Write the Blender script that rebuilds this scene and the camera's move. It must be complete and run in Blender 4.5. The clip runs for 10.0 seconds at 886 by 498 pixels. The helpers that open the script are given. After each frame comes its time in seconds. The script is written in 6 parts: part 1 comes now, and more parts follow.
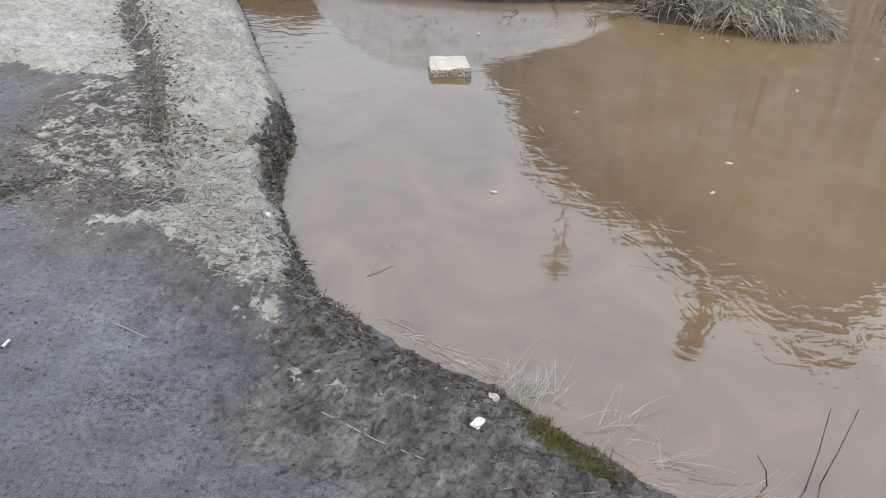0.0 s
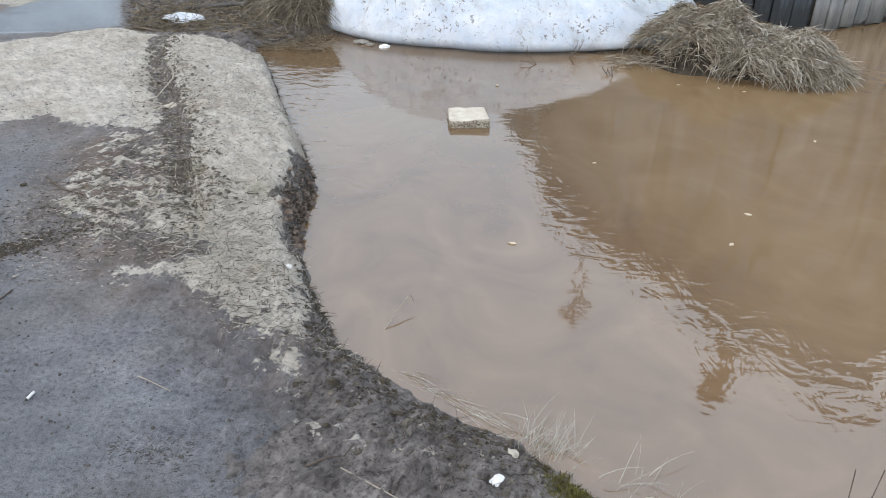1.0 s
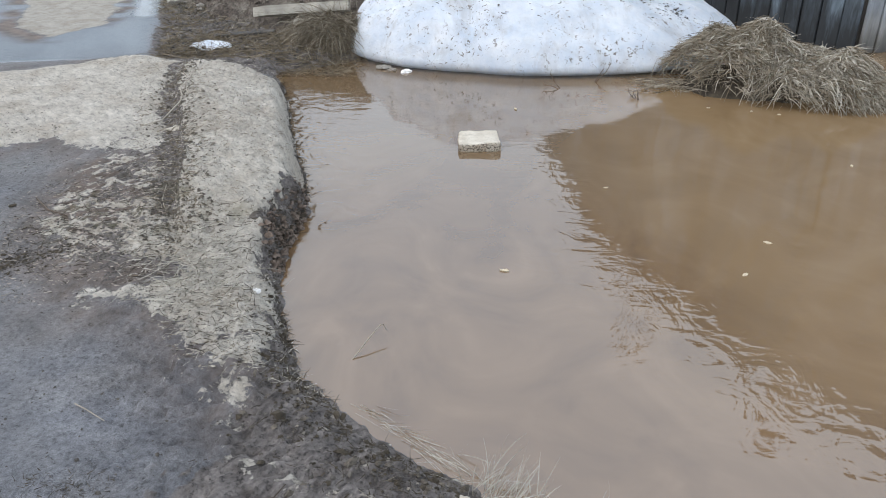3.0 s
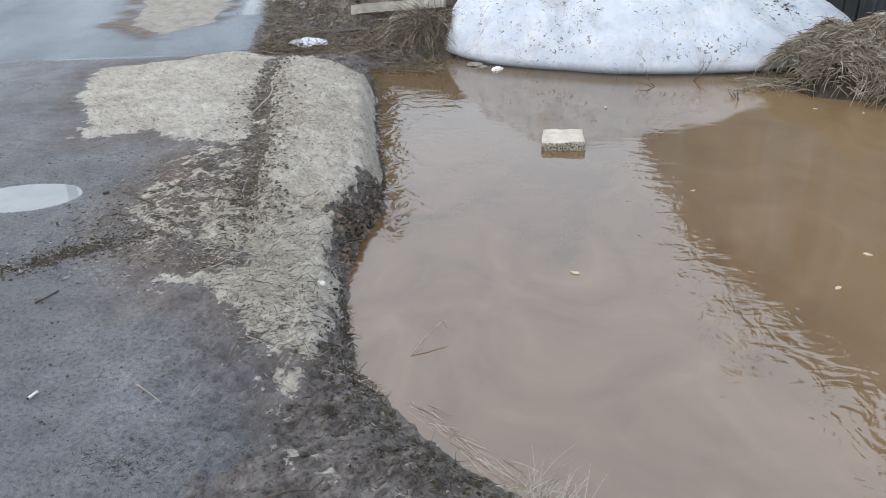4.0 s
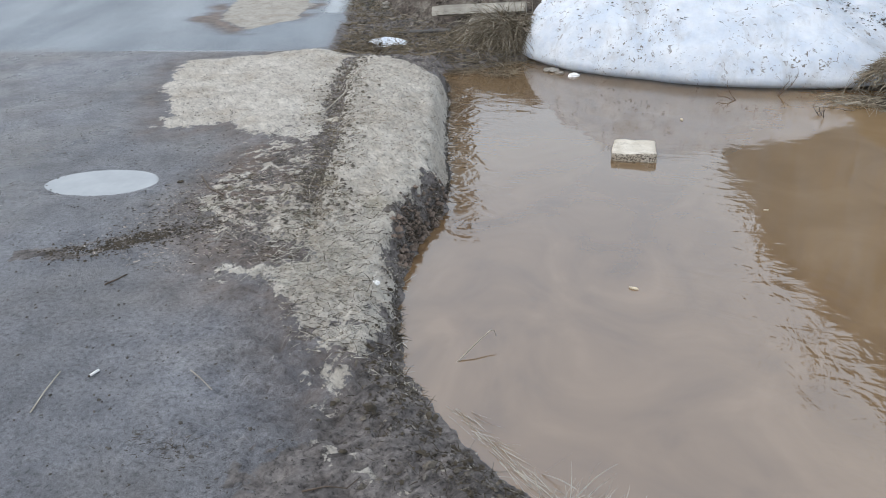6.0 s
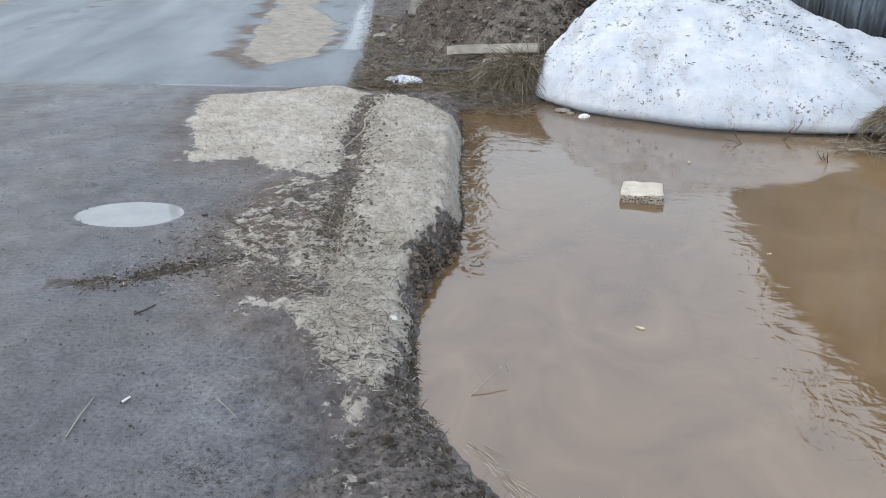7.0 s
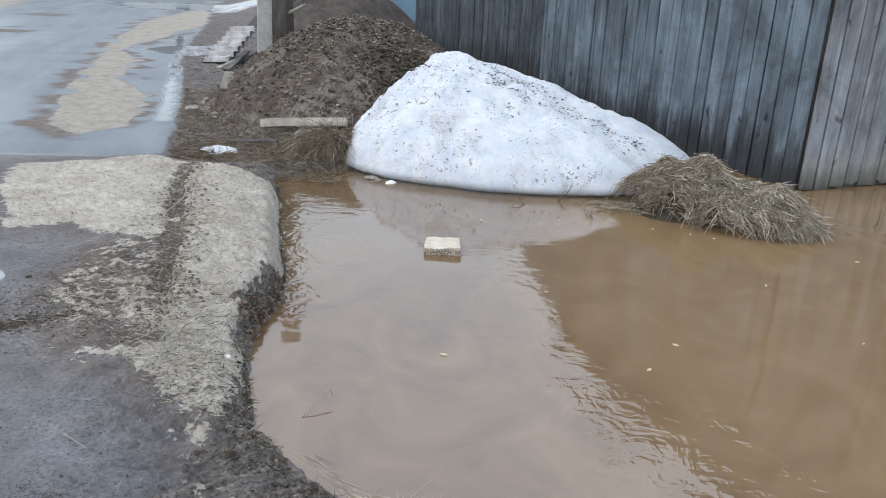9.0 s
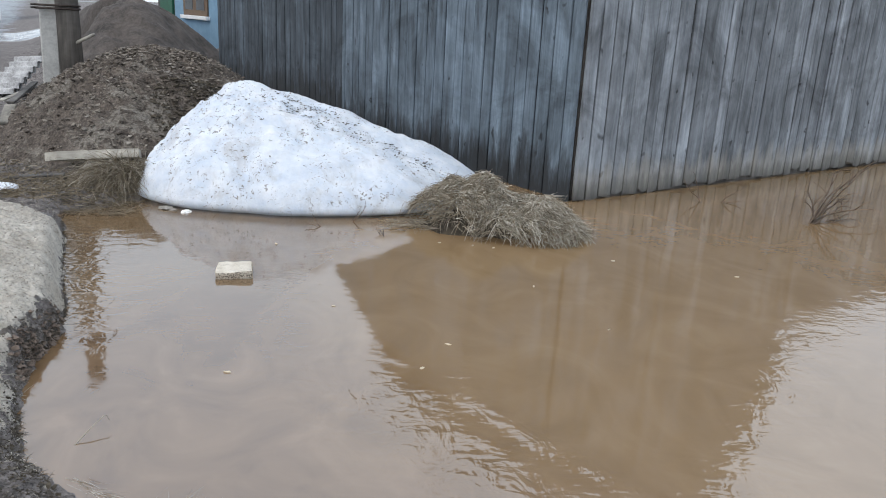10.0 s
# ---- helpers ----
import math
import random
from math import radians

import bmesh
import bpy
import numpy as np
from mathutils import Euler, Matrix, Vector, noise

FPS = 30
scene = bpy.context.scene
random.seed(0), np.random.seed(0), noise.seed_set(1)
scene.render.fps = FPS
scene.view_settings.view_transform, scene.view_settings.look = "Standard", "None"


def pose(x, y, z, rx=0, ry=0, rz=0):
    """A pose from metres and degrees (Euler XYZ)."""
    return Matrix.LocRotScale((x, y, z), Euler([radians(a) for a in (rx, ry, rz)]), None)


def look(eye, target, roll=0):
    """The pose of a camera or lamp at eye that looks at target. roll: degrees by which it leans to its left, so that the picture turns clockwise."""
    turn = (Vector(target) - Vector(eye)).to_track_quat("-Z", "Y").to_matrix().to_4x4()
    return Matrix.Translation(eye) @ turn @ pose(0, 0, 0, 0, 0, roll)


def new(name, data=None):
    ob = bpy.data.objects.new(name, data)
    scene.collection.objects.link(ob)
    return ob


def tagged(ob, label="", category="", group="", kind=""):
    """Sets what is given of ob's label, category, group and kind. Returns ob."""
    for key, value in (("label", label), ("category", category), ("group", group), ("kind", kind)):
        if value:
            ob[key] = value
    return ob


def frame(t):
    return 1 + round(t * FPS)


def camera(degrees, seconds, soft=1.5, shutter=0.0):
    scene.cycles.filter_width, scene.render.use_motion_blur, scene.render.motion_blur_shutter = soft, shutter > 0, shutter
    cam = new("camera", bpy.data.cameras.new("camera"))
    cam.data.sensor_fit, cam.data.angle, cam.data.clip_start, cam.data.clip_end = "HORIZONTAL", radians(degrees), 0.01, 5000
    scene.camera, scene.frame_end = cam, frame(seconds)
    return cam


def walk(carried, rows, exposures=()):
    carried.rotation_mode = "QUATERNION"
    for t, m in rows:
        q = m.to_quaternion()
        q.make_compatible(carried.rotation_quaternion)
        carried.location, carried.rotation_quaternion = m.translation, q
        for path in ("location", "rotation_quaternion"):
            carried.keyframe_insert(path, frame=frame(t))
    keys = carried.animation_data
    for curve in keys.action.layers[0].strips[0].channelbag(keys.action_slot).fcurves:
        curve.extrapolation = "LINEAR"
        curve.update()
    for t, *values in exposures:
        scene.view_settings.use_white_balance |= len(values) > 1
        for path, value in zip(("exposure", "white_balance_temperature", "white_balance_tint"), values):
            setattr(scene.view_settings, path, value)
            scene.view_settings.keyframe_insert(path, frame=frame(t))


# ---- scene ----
# the camera
cam = camera(59.7, 10.0, soft=1.0)
PATH = [
    (0, (0.047, 0.192, 1.422), (0.019, 1.87, 0.334), 1.9),
    (0.5, (0.040, 0.192, 1.442), (-0.012, 1.891, 0.386), 1.6),
    (1, (0.042, 0.192, 1.46), (-0.037, 1.926, 0.466), 1.2),
    (1.5, (0.048, 0.206, 1.443), (-0.048, 1.964, 0.494), 1.1),
    (2, (0.055, 0.246, 1.411), (-0.055, 2.011, 0.476), 1.0),
    (2.2, (0.068, 0.268, 1.388), (-0.037, 2.037, 0.462), 0.9),
    (3.3, (0.394, 0.393, 1.346), (0.085, 2.142, 0.426), -1.2),
    (3.5, (0.417, 0.406, 1.338), (0.062, 2.147, 0.419), -1.5),
    (4, (0.431, 0.433, 1.32), (-0.063, 2.141, 0.404), -2.4),
    (4.5, (0.433, 0.437, 1.318), (-0.15, 2.119, 0.406), -2.7),
    (5, (0.441, 0.464, 1.319), (-0.195, 2.127, 0.408), -2.4),
    (6.5, (0.497, 0.455, 1.359), (-0.189, 2.105, 0.461), -1.5),
    (7, (0.495, 0.36, 1.416), (-0.207, 2.034, 0.577), -0.9),
    (7.5, (0.449, 0.247, 1.459), (-0.243, 1.958, 0.688), -0.3),
    (8, (0.413, 0.09, 1.463), (-0.178, 1.857, 0.738), 1.0),
    (8.5, (0.474, -0.01, 1.474), (0.009, 1.807, 0.78), 1.8),
    (9, (0.612, -0.111, 1.496), (0.351, 1.759, 0.835), 2.6),
    (9.5, (0.753, -0.212, 1.498), (0.698, 1.687, 0.871), 3.1),
    (10, (0.893, -0.356, 1.538), (1.059, 1.551, 0.961), 3.0),
]
walk(cam, [(t, look(eye, target, roll)) for t, eye, target, roll in PATH], [(0.0, 0.48, 6950, 12), (2.0, 0.41, 6950, 12), (4.5, 0.33, 6950, 12), (10.0, 0.36, 6950, 12)])

# overcast daylight
SUN_UP, SUN_TURN = radians(55), radians(235)
world = bpy.data.worlds.new("sky")
scene.world = world
world.use_nodes = True
wn = world.node_tree
sky = wn.nodes.new("ShaderNodeTexSky")
sky.sky_type = "NISHITA"
sky.sun_disc = False
sky.sun_elevation, sky.sun_rotation = SUN_UP, SUN_TURN
sky.air_density, sky.dust_density, sky.ozone_density = 1.0, 2.5, 1.5
cloud = wn.nodes.new("ShaderNodeMix")
cloud.data_type = "RGBA"
cloud.inputs[0].default_value = 0.75
cloud.inputs[7].default_value = (5.9, 6.95, 8.2, 1.0)  # an even layer of cloud
wn.links.new(sky.outputs["Color"], cloud.inputs[6])
wn.links.new(cloud.outputs[2], wn.nodes["Background"].inputs["Color"])
wn.nodes["Background"].inputs["Strength"].default_value = 0.15
sun_data = bpy.data.lights.new("sun", "SUN")
sun_data.energy, sun_data.angle, sun_data.color = 0.5, radians(60), (1.0, 0.90, 0.76)
sun = new("sun", sun_data)
sun_from = Vector((math.cos(SUN_UP) * math.sin(SUN_TURN), math.cos(SUN_UP) * math.cos(SUN_TURN), math.sin(SUN_UP)))
sun.matrix_world = look(sun_from * 40, (0, 0, 0))

WATER = -0.11


# ---- materials ----
def material(name):
    m = bpy.data.materials.new(name)
    m.use_nodes = True
    return m, m.node_tree, m.node_tree.nodes["Principled BSDF"]


def node(tree, kind, **sockets):
    n = tree.nodes.new(kind)
    for key, value in sockets.items():
        n.inputs[key.replace("_", " ")].default_value = value
    return n


def noise_at(tree, vector, scale, detail=6.0, rough=0.6, distort=0.0):
    n = node(tree, "ShaderNodeTexNoise", Scale=scale, Detail=detail, Roughness=rough, Distortion=distort)
    tree.links.new(vector, n.inputs["Vector"])
    return n.outputs["Fac"]


def ramp(tree, fac, *stops):
    n = tree.nodes.new("ShaderNodeValToRGB")
    els = n.color_ramp.elements
    while len(els) < len(stops):
        els.new(0.5)
    for e, (at, c) in zip(els, stops):
        e.position = at
        e.color = (*c, 1) if isinstance(c, tuple) else (c, c, c, 1)
    tree.links.new(fac, n.inputs["Fac"])
    return n.outputs["Color"]


def mix(tree, fac, a, b, blend="MIX"):
    n = tree.nodes.new("ShaderNodeMix")
    n.data_type, n.blend_type = "RGBA", blend
    for value, key in ((fac, 0), (a, 6), (b, 7)):
        if isinstance(value, (int, float)):
            n.inputs[key].default_value = (value, value, value, 1) if key else value
        elif isinstance(value, tuple):
            n.inputs[key].default_value = (*value, 1)
        else:
            tree.links.new(value, n.inputs[key])
    return n.outputs[2]


def calc(tree, how, a, b=0.5, c=0.5):
    n = tree.nodes.new("ShaderNodeMath")
    n.operation = how
    for value, key in ((a, 0), (b, 1), (c, 2)):
        if isinstance(value, (int, float)):
            n.inputs[key].default_value = value
        else:
            tree.links.new(value, n.inputs[key])
    return n.outputs[0]


def bump(tree, shader, height, strength, distance, under=None):
    n = node(tree, "ShaderNodeBump", Strength=strength, Distance=distance)
    tree.links.new(height, n.inputs["Height"])
    if under is not None:
        tree.links.new(under, n.inputs["Normal"])
    if shader is not None:
        tree.links.new(n.outputs["Normal"], shader.inputs["Normal"])
    return n.outputs["Normal"]


def coords(tree, which="Object", scale=(1, 1, 1)):
    c = tree.nodes.new("ShaderNodeTexCoord")
    m = tree.nodes.new("ShaderNodeMapping")
    m.inputs["Scale"].default_value = scale
    tree.links.new(c.outputs[which], m.inputs["Vector"])
    return m.outputs["Vector"]


def turned(tree, degrees, scale):
    """Coordinates turned about the upright, then stretched."""
    c = tree.nodes.new("ShaderNodeTexCoord")
    a, b = tree.nodes.new("ShaderNodeMapping"), tree.nodes.new("ShaderNodeMapping")
    a.inputs["Rotation"].default_value = (0, 0, radians(degrees))
    b.inputs["Scale"].default_value = scale
    tree.links.new(c.outputs["Object"], a.inputs["Vector"])
    tree.links.new(a.outputs["Vector"], b.inputs["Vector"])
    return b.outputs["Vector"]


def simple(name, dark, light, scale, rough=0.8, relief=0.3, depth=0.004, stretch=(1, 1, 1), fine=None, metal=0.0):
    """Two tones mottled at two scales, with relief."""
    m, tree, sh = material(name)
    v = coords(tree, "Object", stretch)
    big = noise_at(tree, v, scale)
    small = noise_at(tree, v, fine or scale * 7, 4)
    both = calc(tree, "ADD", calc(tree, "MULTIPLY", big, 0.6), calc(tree, "MULTIPLY", small, 0.4))
    col = ramp(tree, both, (0.36, dark), (0.64, light))
    rnd = tree.nodes.new("ShaderNodeObjectInfo").outputs["Random"]
    isle = tree.nodes.new("ShaderNodeNewGeometry").outputs["Random Per Island"]
    tone = calc(tree, "ADD", 0.8, calc(tree, "MULTIPLY", calc(tree, "ADD", rnd, isle), 0.2))
    tree.links.new(mix(tree, 1.0, col, tone, "MULTIPLY"), sh.inputs["Base Color"])
    sh.inputs["Roughness"].default_value = rough
    sh.inputs["Metallic"].default_value = metal
    bump(tree, sh, both, relief, depth)
    return m


def ground_material():
    m, tree, sh = material("wet_road_and_silt")
    v = coords(tree)
    za, zb = tree.nodes.new("ShaderNodeAttribute"), tree.nodes.new("ShaderNodeAttribute")
    za.attribute_name, zb.attribute_name = "zones", "covers"
    sa, sb = tree.nodes.new("ShaderNodeSeparateColor"), tree.nodes.new("ShaderNodeSeparateColor")
    tree.links.new(za.outputs["Color"], sa.inputs["Color"])
    tree.links.new(zb.outputs["Color"], sb.inputs["Color"])
    silt, soil, film = sa.outputs[0], sa.outputs[1], sa.outputs[2]
    moss, far, stain = sb.outputs[0], sb.outputs[1], sb.outputs[2]
    crumble = calc(tree, "ADD", calc(tree, "MULTIPLY", noise_at(tree, v, 42.0, 5, 0.7, 0.4), 1.5), calc(tree, "MULTIPLY", noise_at(tree, v, 130.0, 3, 0.7), 0.7))
    crumble = calc(tree, "SUBTRACT", crumble, 1.1)
    silt = ramp(tree, calc(tree, "ADD", silt, crumble), (0.42, 0.0), (0.58, 1.0))
    soil = ramp(tree, calc(tree, "SUBTRACT", soil, calc(tree, "MULTIPLY", crumble, 0.8)), (0.40, 0.0), (0.60, 1.0))
    n_big, n_mid = noise_at(tree, v, 1.3, 5), noise_at(tree, v, 9.0, 6, 0.65)
    n_grit, n_fine = noise_at(tree, v, 60.0, 5, 0.7), noise_at(tree, v, 240.0, 3, 0.7)
    n_crumb = noise_at(tree, v, 27.0, 4, 0.7, 0.5)
    # asphalt with a film of dirt; its blue is raised for the sky's sheen
    asph = ramp(tree, n_mid, (0.3, (0.126, 0.131, 0.150)), (0.7, (0.230, 0.235, 0.254)))
    asph = mix(tree, ramp(tree, noise_at(tree, v, 0.9, 4, 0.6), (0.42, 0.0), (0.6, 0.8)), asph, ramp(tree, n_mid, (0.3, (0.142, 0.132, 0.125)), (0.7, (0.245, 0.230, 0.222))))
    asph = mix(tree, 1.0, asph, ramp(tree, n_big, (0.32, 0.68), (0.5, 0.95), (0.68, 1.32)), "MULTIPLY")
    asph = mix(tree, 1.0, asph, ramp(tree, n_fine, (0.33, 0.66), (0.67, 1.22)), "MULTIPLY")
    asph = mix(tree, 1.0, asph, ramp(tree, n_grit, (0.34, 0.42), (0.46, 0.95), (0.72, 1.5)), "MULTIPLY")
    # the wet road beyond the joint is streaked along its length, reflected sky's blue in its colour
    n_lane = noise_at(tree, turned(tree, -26, (1.0, 0.12, 1)), 1.6, 4, 0.55, 0.3)
    farc = ramp(tree, n_lane, (0.3, (0.125, 0.152, 0.178)), (0.7, (0.185, 0.215, 0.242)))
    farc = mix(tree, 1.0, farc, ramp(tree, n_grit, (0.33, 0.72), (0.67, 1.2)), "MULTIPLY")
    farc = mix(tree, 1.0, farc, ramp(tree, n_big, (0.34, 0.82), (0.62, 1.1)), "MULTIPLY")
    col = mix(tree, far, asph, farc)
    col = mix(tree, stain, col, ramp(tree, n_mid, (0.3, (0.085, 0.065, 0.054)), (0.7, (0.245, 0.190, 0.158))))
    smear = noise_at(tree, turned(tree, 35, (1.0, 0.45, 1)), 19.0, 5, 0.62, 0.9)
    soilc = ramp(tree, smear, (0.30, (0.042, 0.036, 0.033)), (0.42, (0.130, 0.115, 0.109)), (0.58, (0.215, 0.194, 0.184)), (0.74, (0.32, 0.291, 0.272)))
    soilc = mix(tree, 1.0, soilc, ramp(tree, n_grit, (0.34, 0.25), (0.45, 0.90), (0.68, 1.40)), "MULTIPLY")
    soilc = mix(tree, 1.0, soilc, ramp(tree, n_mid, (0.3, 0.72), (0.7, 1.25)), "MULTIPLY")
    col = mix(tree, soil, col, soilc)
    siltc = ramp(tree, n_mid, (0.25, (0.42, 0.388, 0.345)), (0.5, (0.555, 0.520, 0.468)), (0.75, (0.65, 0.615, 0.56)))
    comb = noise_at(tree, turned(tree, -55, (1.0, 0.28, 1)), 52.0, 4, 0.62, 1.0)
    siltc = mix(tree, calc(tree, "SUBTRACT", 1.0, calc(tree, "MULTIPLY", far, 0.8)), siltc, mix(tree, 1.0, siltc, ramp(tree, comb, (0.30, 0.50), (0.42, 0.92), (0.66, 1.2)), "MULTIPLY"))
    siltc = mix(tree, 1.0, siltc, ramp(tree, n_crumb, (0.30, 0.62), (0.40, 0.97), (0.7, 1.1)), "MULTIPLY")
    siltc = mix(tree, 1.0, siltc, ramp(tree, noise_at(tree, v, 3.4, 5, 0.65, 0.5), (0.34, (0.86, 0.82, 0.77)), (0.5, (1.0, 0.99, 0.97)), (0.66, (1.10, 1.10, 1.09))), "MULTIPLY")
    siltc = mix(tree, calc(tree, "MULTIPLY", far, 0.8), siltc, mix(tree, 1.0, siltc, (0.60, 0.60, 0.595), "MULTIPLY"))
    col = mix(tree, silt, col, siltc)
    mossc = ramp(tree, n_grit, (0.3, (0.035, 0.038, 0.008)), (0.7, (0.19, 0.17, 0.035)))
    col = mix(tree, moss, col, mossc)
    tree.links.new(col, sh.inputs["Base Color"])
    # wet film on the road, dry silt
    wet = ramp(tree, noise_at(tree, v, 2.2, 4), (0.38, 0.52), (0.62, 0.25))
    rough = mix(tree, far, wet, ramp(tree, n_lane, (0.35, 0.42), (0.65, 0.30)))
    rough = mix(tree, stain, rough, 0.85)
    rough = mix(tree, soil, rough, 0.85)
    rough = mix(tree, silt, rough, 0.95)
    rough = mix(tree, moss, rough, 0.95)
    rough = mix(tree, film, rough, 0.05)
    tree.links.new(rough, sh.inputs["Roughness"])
    dry = calc(tree, "MULTIPLY", calc(tree, "SUBTRACT", 1.0, film), calc(tree, "SUBTRACT", 1.0, calc(tree, "MULTIPLY", far, calc(tree, "SUBTRACT", 0.82, calc(tree, "MULTIPLY", silt, 0.35)))))
    tall = calc(tree, "MULTIPLY", dry, calc(tree, "ADD", calc(tree, "ADD", n_grit, calc(tree, "MULTIPLY", n_fine, 0.5)), calc(tree, "MULTIPLY", comb, calc(tree, "MULTIPLY", silt, 1.2))))
    worn = calc(tree, "MULTIPLY", calc(tree, "SUBTRACT", 1.0, far), calc(tree, "ADD", n_mid, calc(tree, "MULTIPLY", n_crumb, 0.7)))
    bump(tree, sh, tall, 0.85, 0.012, bump(tree, None, worn, 0.55, 0.02))
    return m


def water_material():
    m, tree, sh = material("muddy_water")
    v = coords(tree)
    cloud = noise_at(tree, coords(tree, "Object", (1.1, 0.8, 1)), 1.7, 4, 0.5, 2.2)
    col = ramp(tree, cloud, (0.3, (0.23, 0.148, 0.074)), (0.55, (0.262, 0.171, 0.09)), (0.75, (0.285, 0.194, 0.108)))
    za = tree.nodes.new("ShaderNodeAttribute")
    za.attribute_name = "plume"
    sa = tree.nodes.new("ShaderNodeSeparateColor")
    tree.links.new(za.outputs["Color"], sa.inputs["Color"])
    plume, ripple = sa.outputs[0], sa.outputs[1]
    col = mix(tree, plume, col, ramp(tree, cloud, (0.30, (0.126, 0.073, 0.037)), (0.46, (0.166, 0.099, 0.050)), (0.56, (0.184, 0.112, 0.058)), (0.70, (0.220, 0.138, 0.076))))
    # base colour darkened in this zone so reflected snow and sky read stronger
    col = mix(tree, calc(tree, "MULTIPLY", sa.outputs[2], 0.45), col, (0.05, 0.032, 0.022))
    tree.links.new(col, sh.inputs["Base Color"])
    sh.inputs["Roughness"].default_value = 0.05
    sh.inputs["IOR"].default_value = 2.3
    swell = noise_at(tree, coords(tree, "Object", (1, 0.7, 1)), 2.6, 2, 0.4, 0.3)
    wave = noise_at(tree, coords(tree, "Object", (0.7, 1.4, 1)), 8.0, 2, 0.4, 1.2)
    rip = noise_at(tree, coords(tree, "Object", (0.75, 1.2, 1)), 24.0, 2, 0.5, 1.6)
    broad = noise_at(tree, coords(tree, "Object", (1.2, 0.8, 1)), 6.0, 2, 0.5, 2.0)
    tall = calc(tree, "ADD", calc(tree, "ADD", calc(tree, "MULTIPLY", swell, 0.22), calc(tree, "MULTIPLY", broad, calc(tree, "MULTIPLY", ripple, 0.24))),
                calc(tree, "ADD", calc(tree, "MULTIPLY", wave, calc(tree, "ADD", 0.026, calc(tree, "MULTIPLY", ripple, 0.19))),
                     calc(tree, "MULTIPLY", rip, calc(tree, "ADD", 0.002, calc(tree, "MULTIPLY", ripple, 0.028)))))
    bump(tree, sh, tall, 1.0, 0.02)
    return m


def board_material(name, dark, light, rot=0.0, lime=0.0):
    """Old boards. rot: metres that black wet tongues climb from the foot; lime: bleached crust near the foot."""
    m, tree, sh = material(name)
    info = tree.nodes.new("ShaderNodeObjectInfo")
    c = tree.nodes.new("ShaderNodeTexCoord")
    shift = tree.nodes.new("ShaderNodeVectorMath")
    shift.operation = "ADD"
    comb = tree.nodes.new("ShaderNodeCombineXYZ")
    tree.links.new(calc(tree, "MULTIPLY", info.outputs["Random"], 37.0), comb.inputs["Z"])
    tree.links.new(calc(tree, "MULTIPLY", info.outputs["Random"], 11.0), comb.inputs["X"])
    tree.links.new(c.outputs["Object"], shift.inputs[0])
    tree.links.new(comb.outputs[0], shift.inputs[1])

    def stretched(sx, sz):
        mp = tree.nodes.new("ShaderNodeMapping")
        mp.inputs["Scale"].default_value = (sx, sx, sz)
        tree.links.new(shift.outputs[0], mp.inputs["Vector"])
        return mp.outputs[0]

    grain = noise_at(tree, stretched(1, 0.03), 38, 3, 0.5)
    blotch = noise_at(tree, stretched(1, 0.22), 4.5, 5, 0.6, 0.8)
    wash = noise_at(tree, stretched(1, 0.12), 9.0, 4, 0.6, 0.5)
    knot = noise_at(tree, stretched(1, 0.7), 8.0, 2, 0.5, 0.5)
    col = ramp(tree, calc(tree, "ADD", calc(tree, "MULTIPLY", grain, 0.45), calc(tree, "MULTIPLY", wash, 0.55)), (0.22, dark), (0.78, light))
    col = mix(tree, 1.0, col, ramp(tree, blotch, (0.28, 0.42), (0.46, 0.94), (0.70, 1.42)), "MULTIPLY")
    col = mix(tree, 1.0, col, ramp(tree, knot, (0.24, 0.2), (0.32, 1.0)), "MULTIPLY")
    col = mix(tree, 1.0, col, ramp(tree, info.outputs["Random"], (0.0, 0.78), (0.5, 0.98), (1.0, 1.16)), "MULTIPLY")
    weather = noise_at(tree, tree.nodes.new("ShaderNodeNewGeometry").outputs["Position"], 1.5, 6, 0.66, 0.8)
    col = mix(tree, 1.0, col, ramp(tree, weather, (0.34, 0.55), (0.5, 0.98), (0.66, 1.38)), "MULTIPLY")
    xyz = tree.nodes.new("ShaderNodeSeparateXYZ")
    tree.links.new(c.outputs["Object"], xyz.inputs[0])
    ragged = noise_at(tree, stretched(1, 0.16), 7.0, 4, 0.7)
    if lime:
        crust = calc(tree, "SUBTRACT", calc(tree, "MULTIPLY", ragged, lime * 1.6), calc(tree, "ADD", xyz.outputs[2], 0.06))
        col = mix(tree, ramp(tree, crust, (0.0, 0.0), (0.14, 0.40), (0.34, 0.72)), col, (0.36, 0.335, 0.285))
    if rot:
        # rot creeping up from the wet foot in ragged tongues
        tongue = calc(tree, "SUBTRACT", calc(tree, "MULTIPLY", noise_at(tree, stretched(1, 0.2), 8.0, 4, 0.72), rot * 2.0), calc(tree, "ADD", xyz.outputs[2], rot * 0.42))
        col = mix(tree, ramp(tree, tongue, (0.0, 0.0), (0.10, 0.45), (0.30, 0.9)), col, (0.018, 0.020, 0.022))
    tree.links.new(col, sh.inputs["Base Color"])
    sh.inputs["Roughness"].default_value = 0.75
    bump(tree, sh, calc(tree, "ADD", grain, calc(tree, "MULTIPLY", blotch, 0.5)), 0.4, 0.003)
    return m


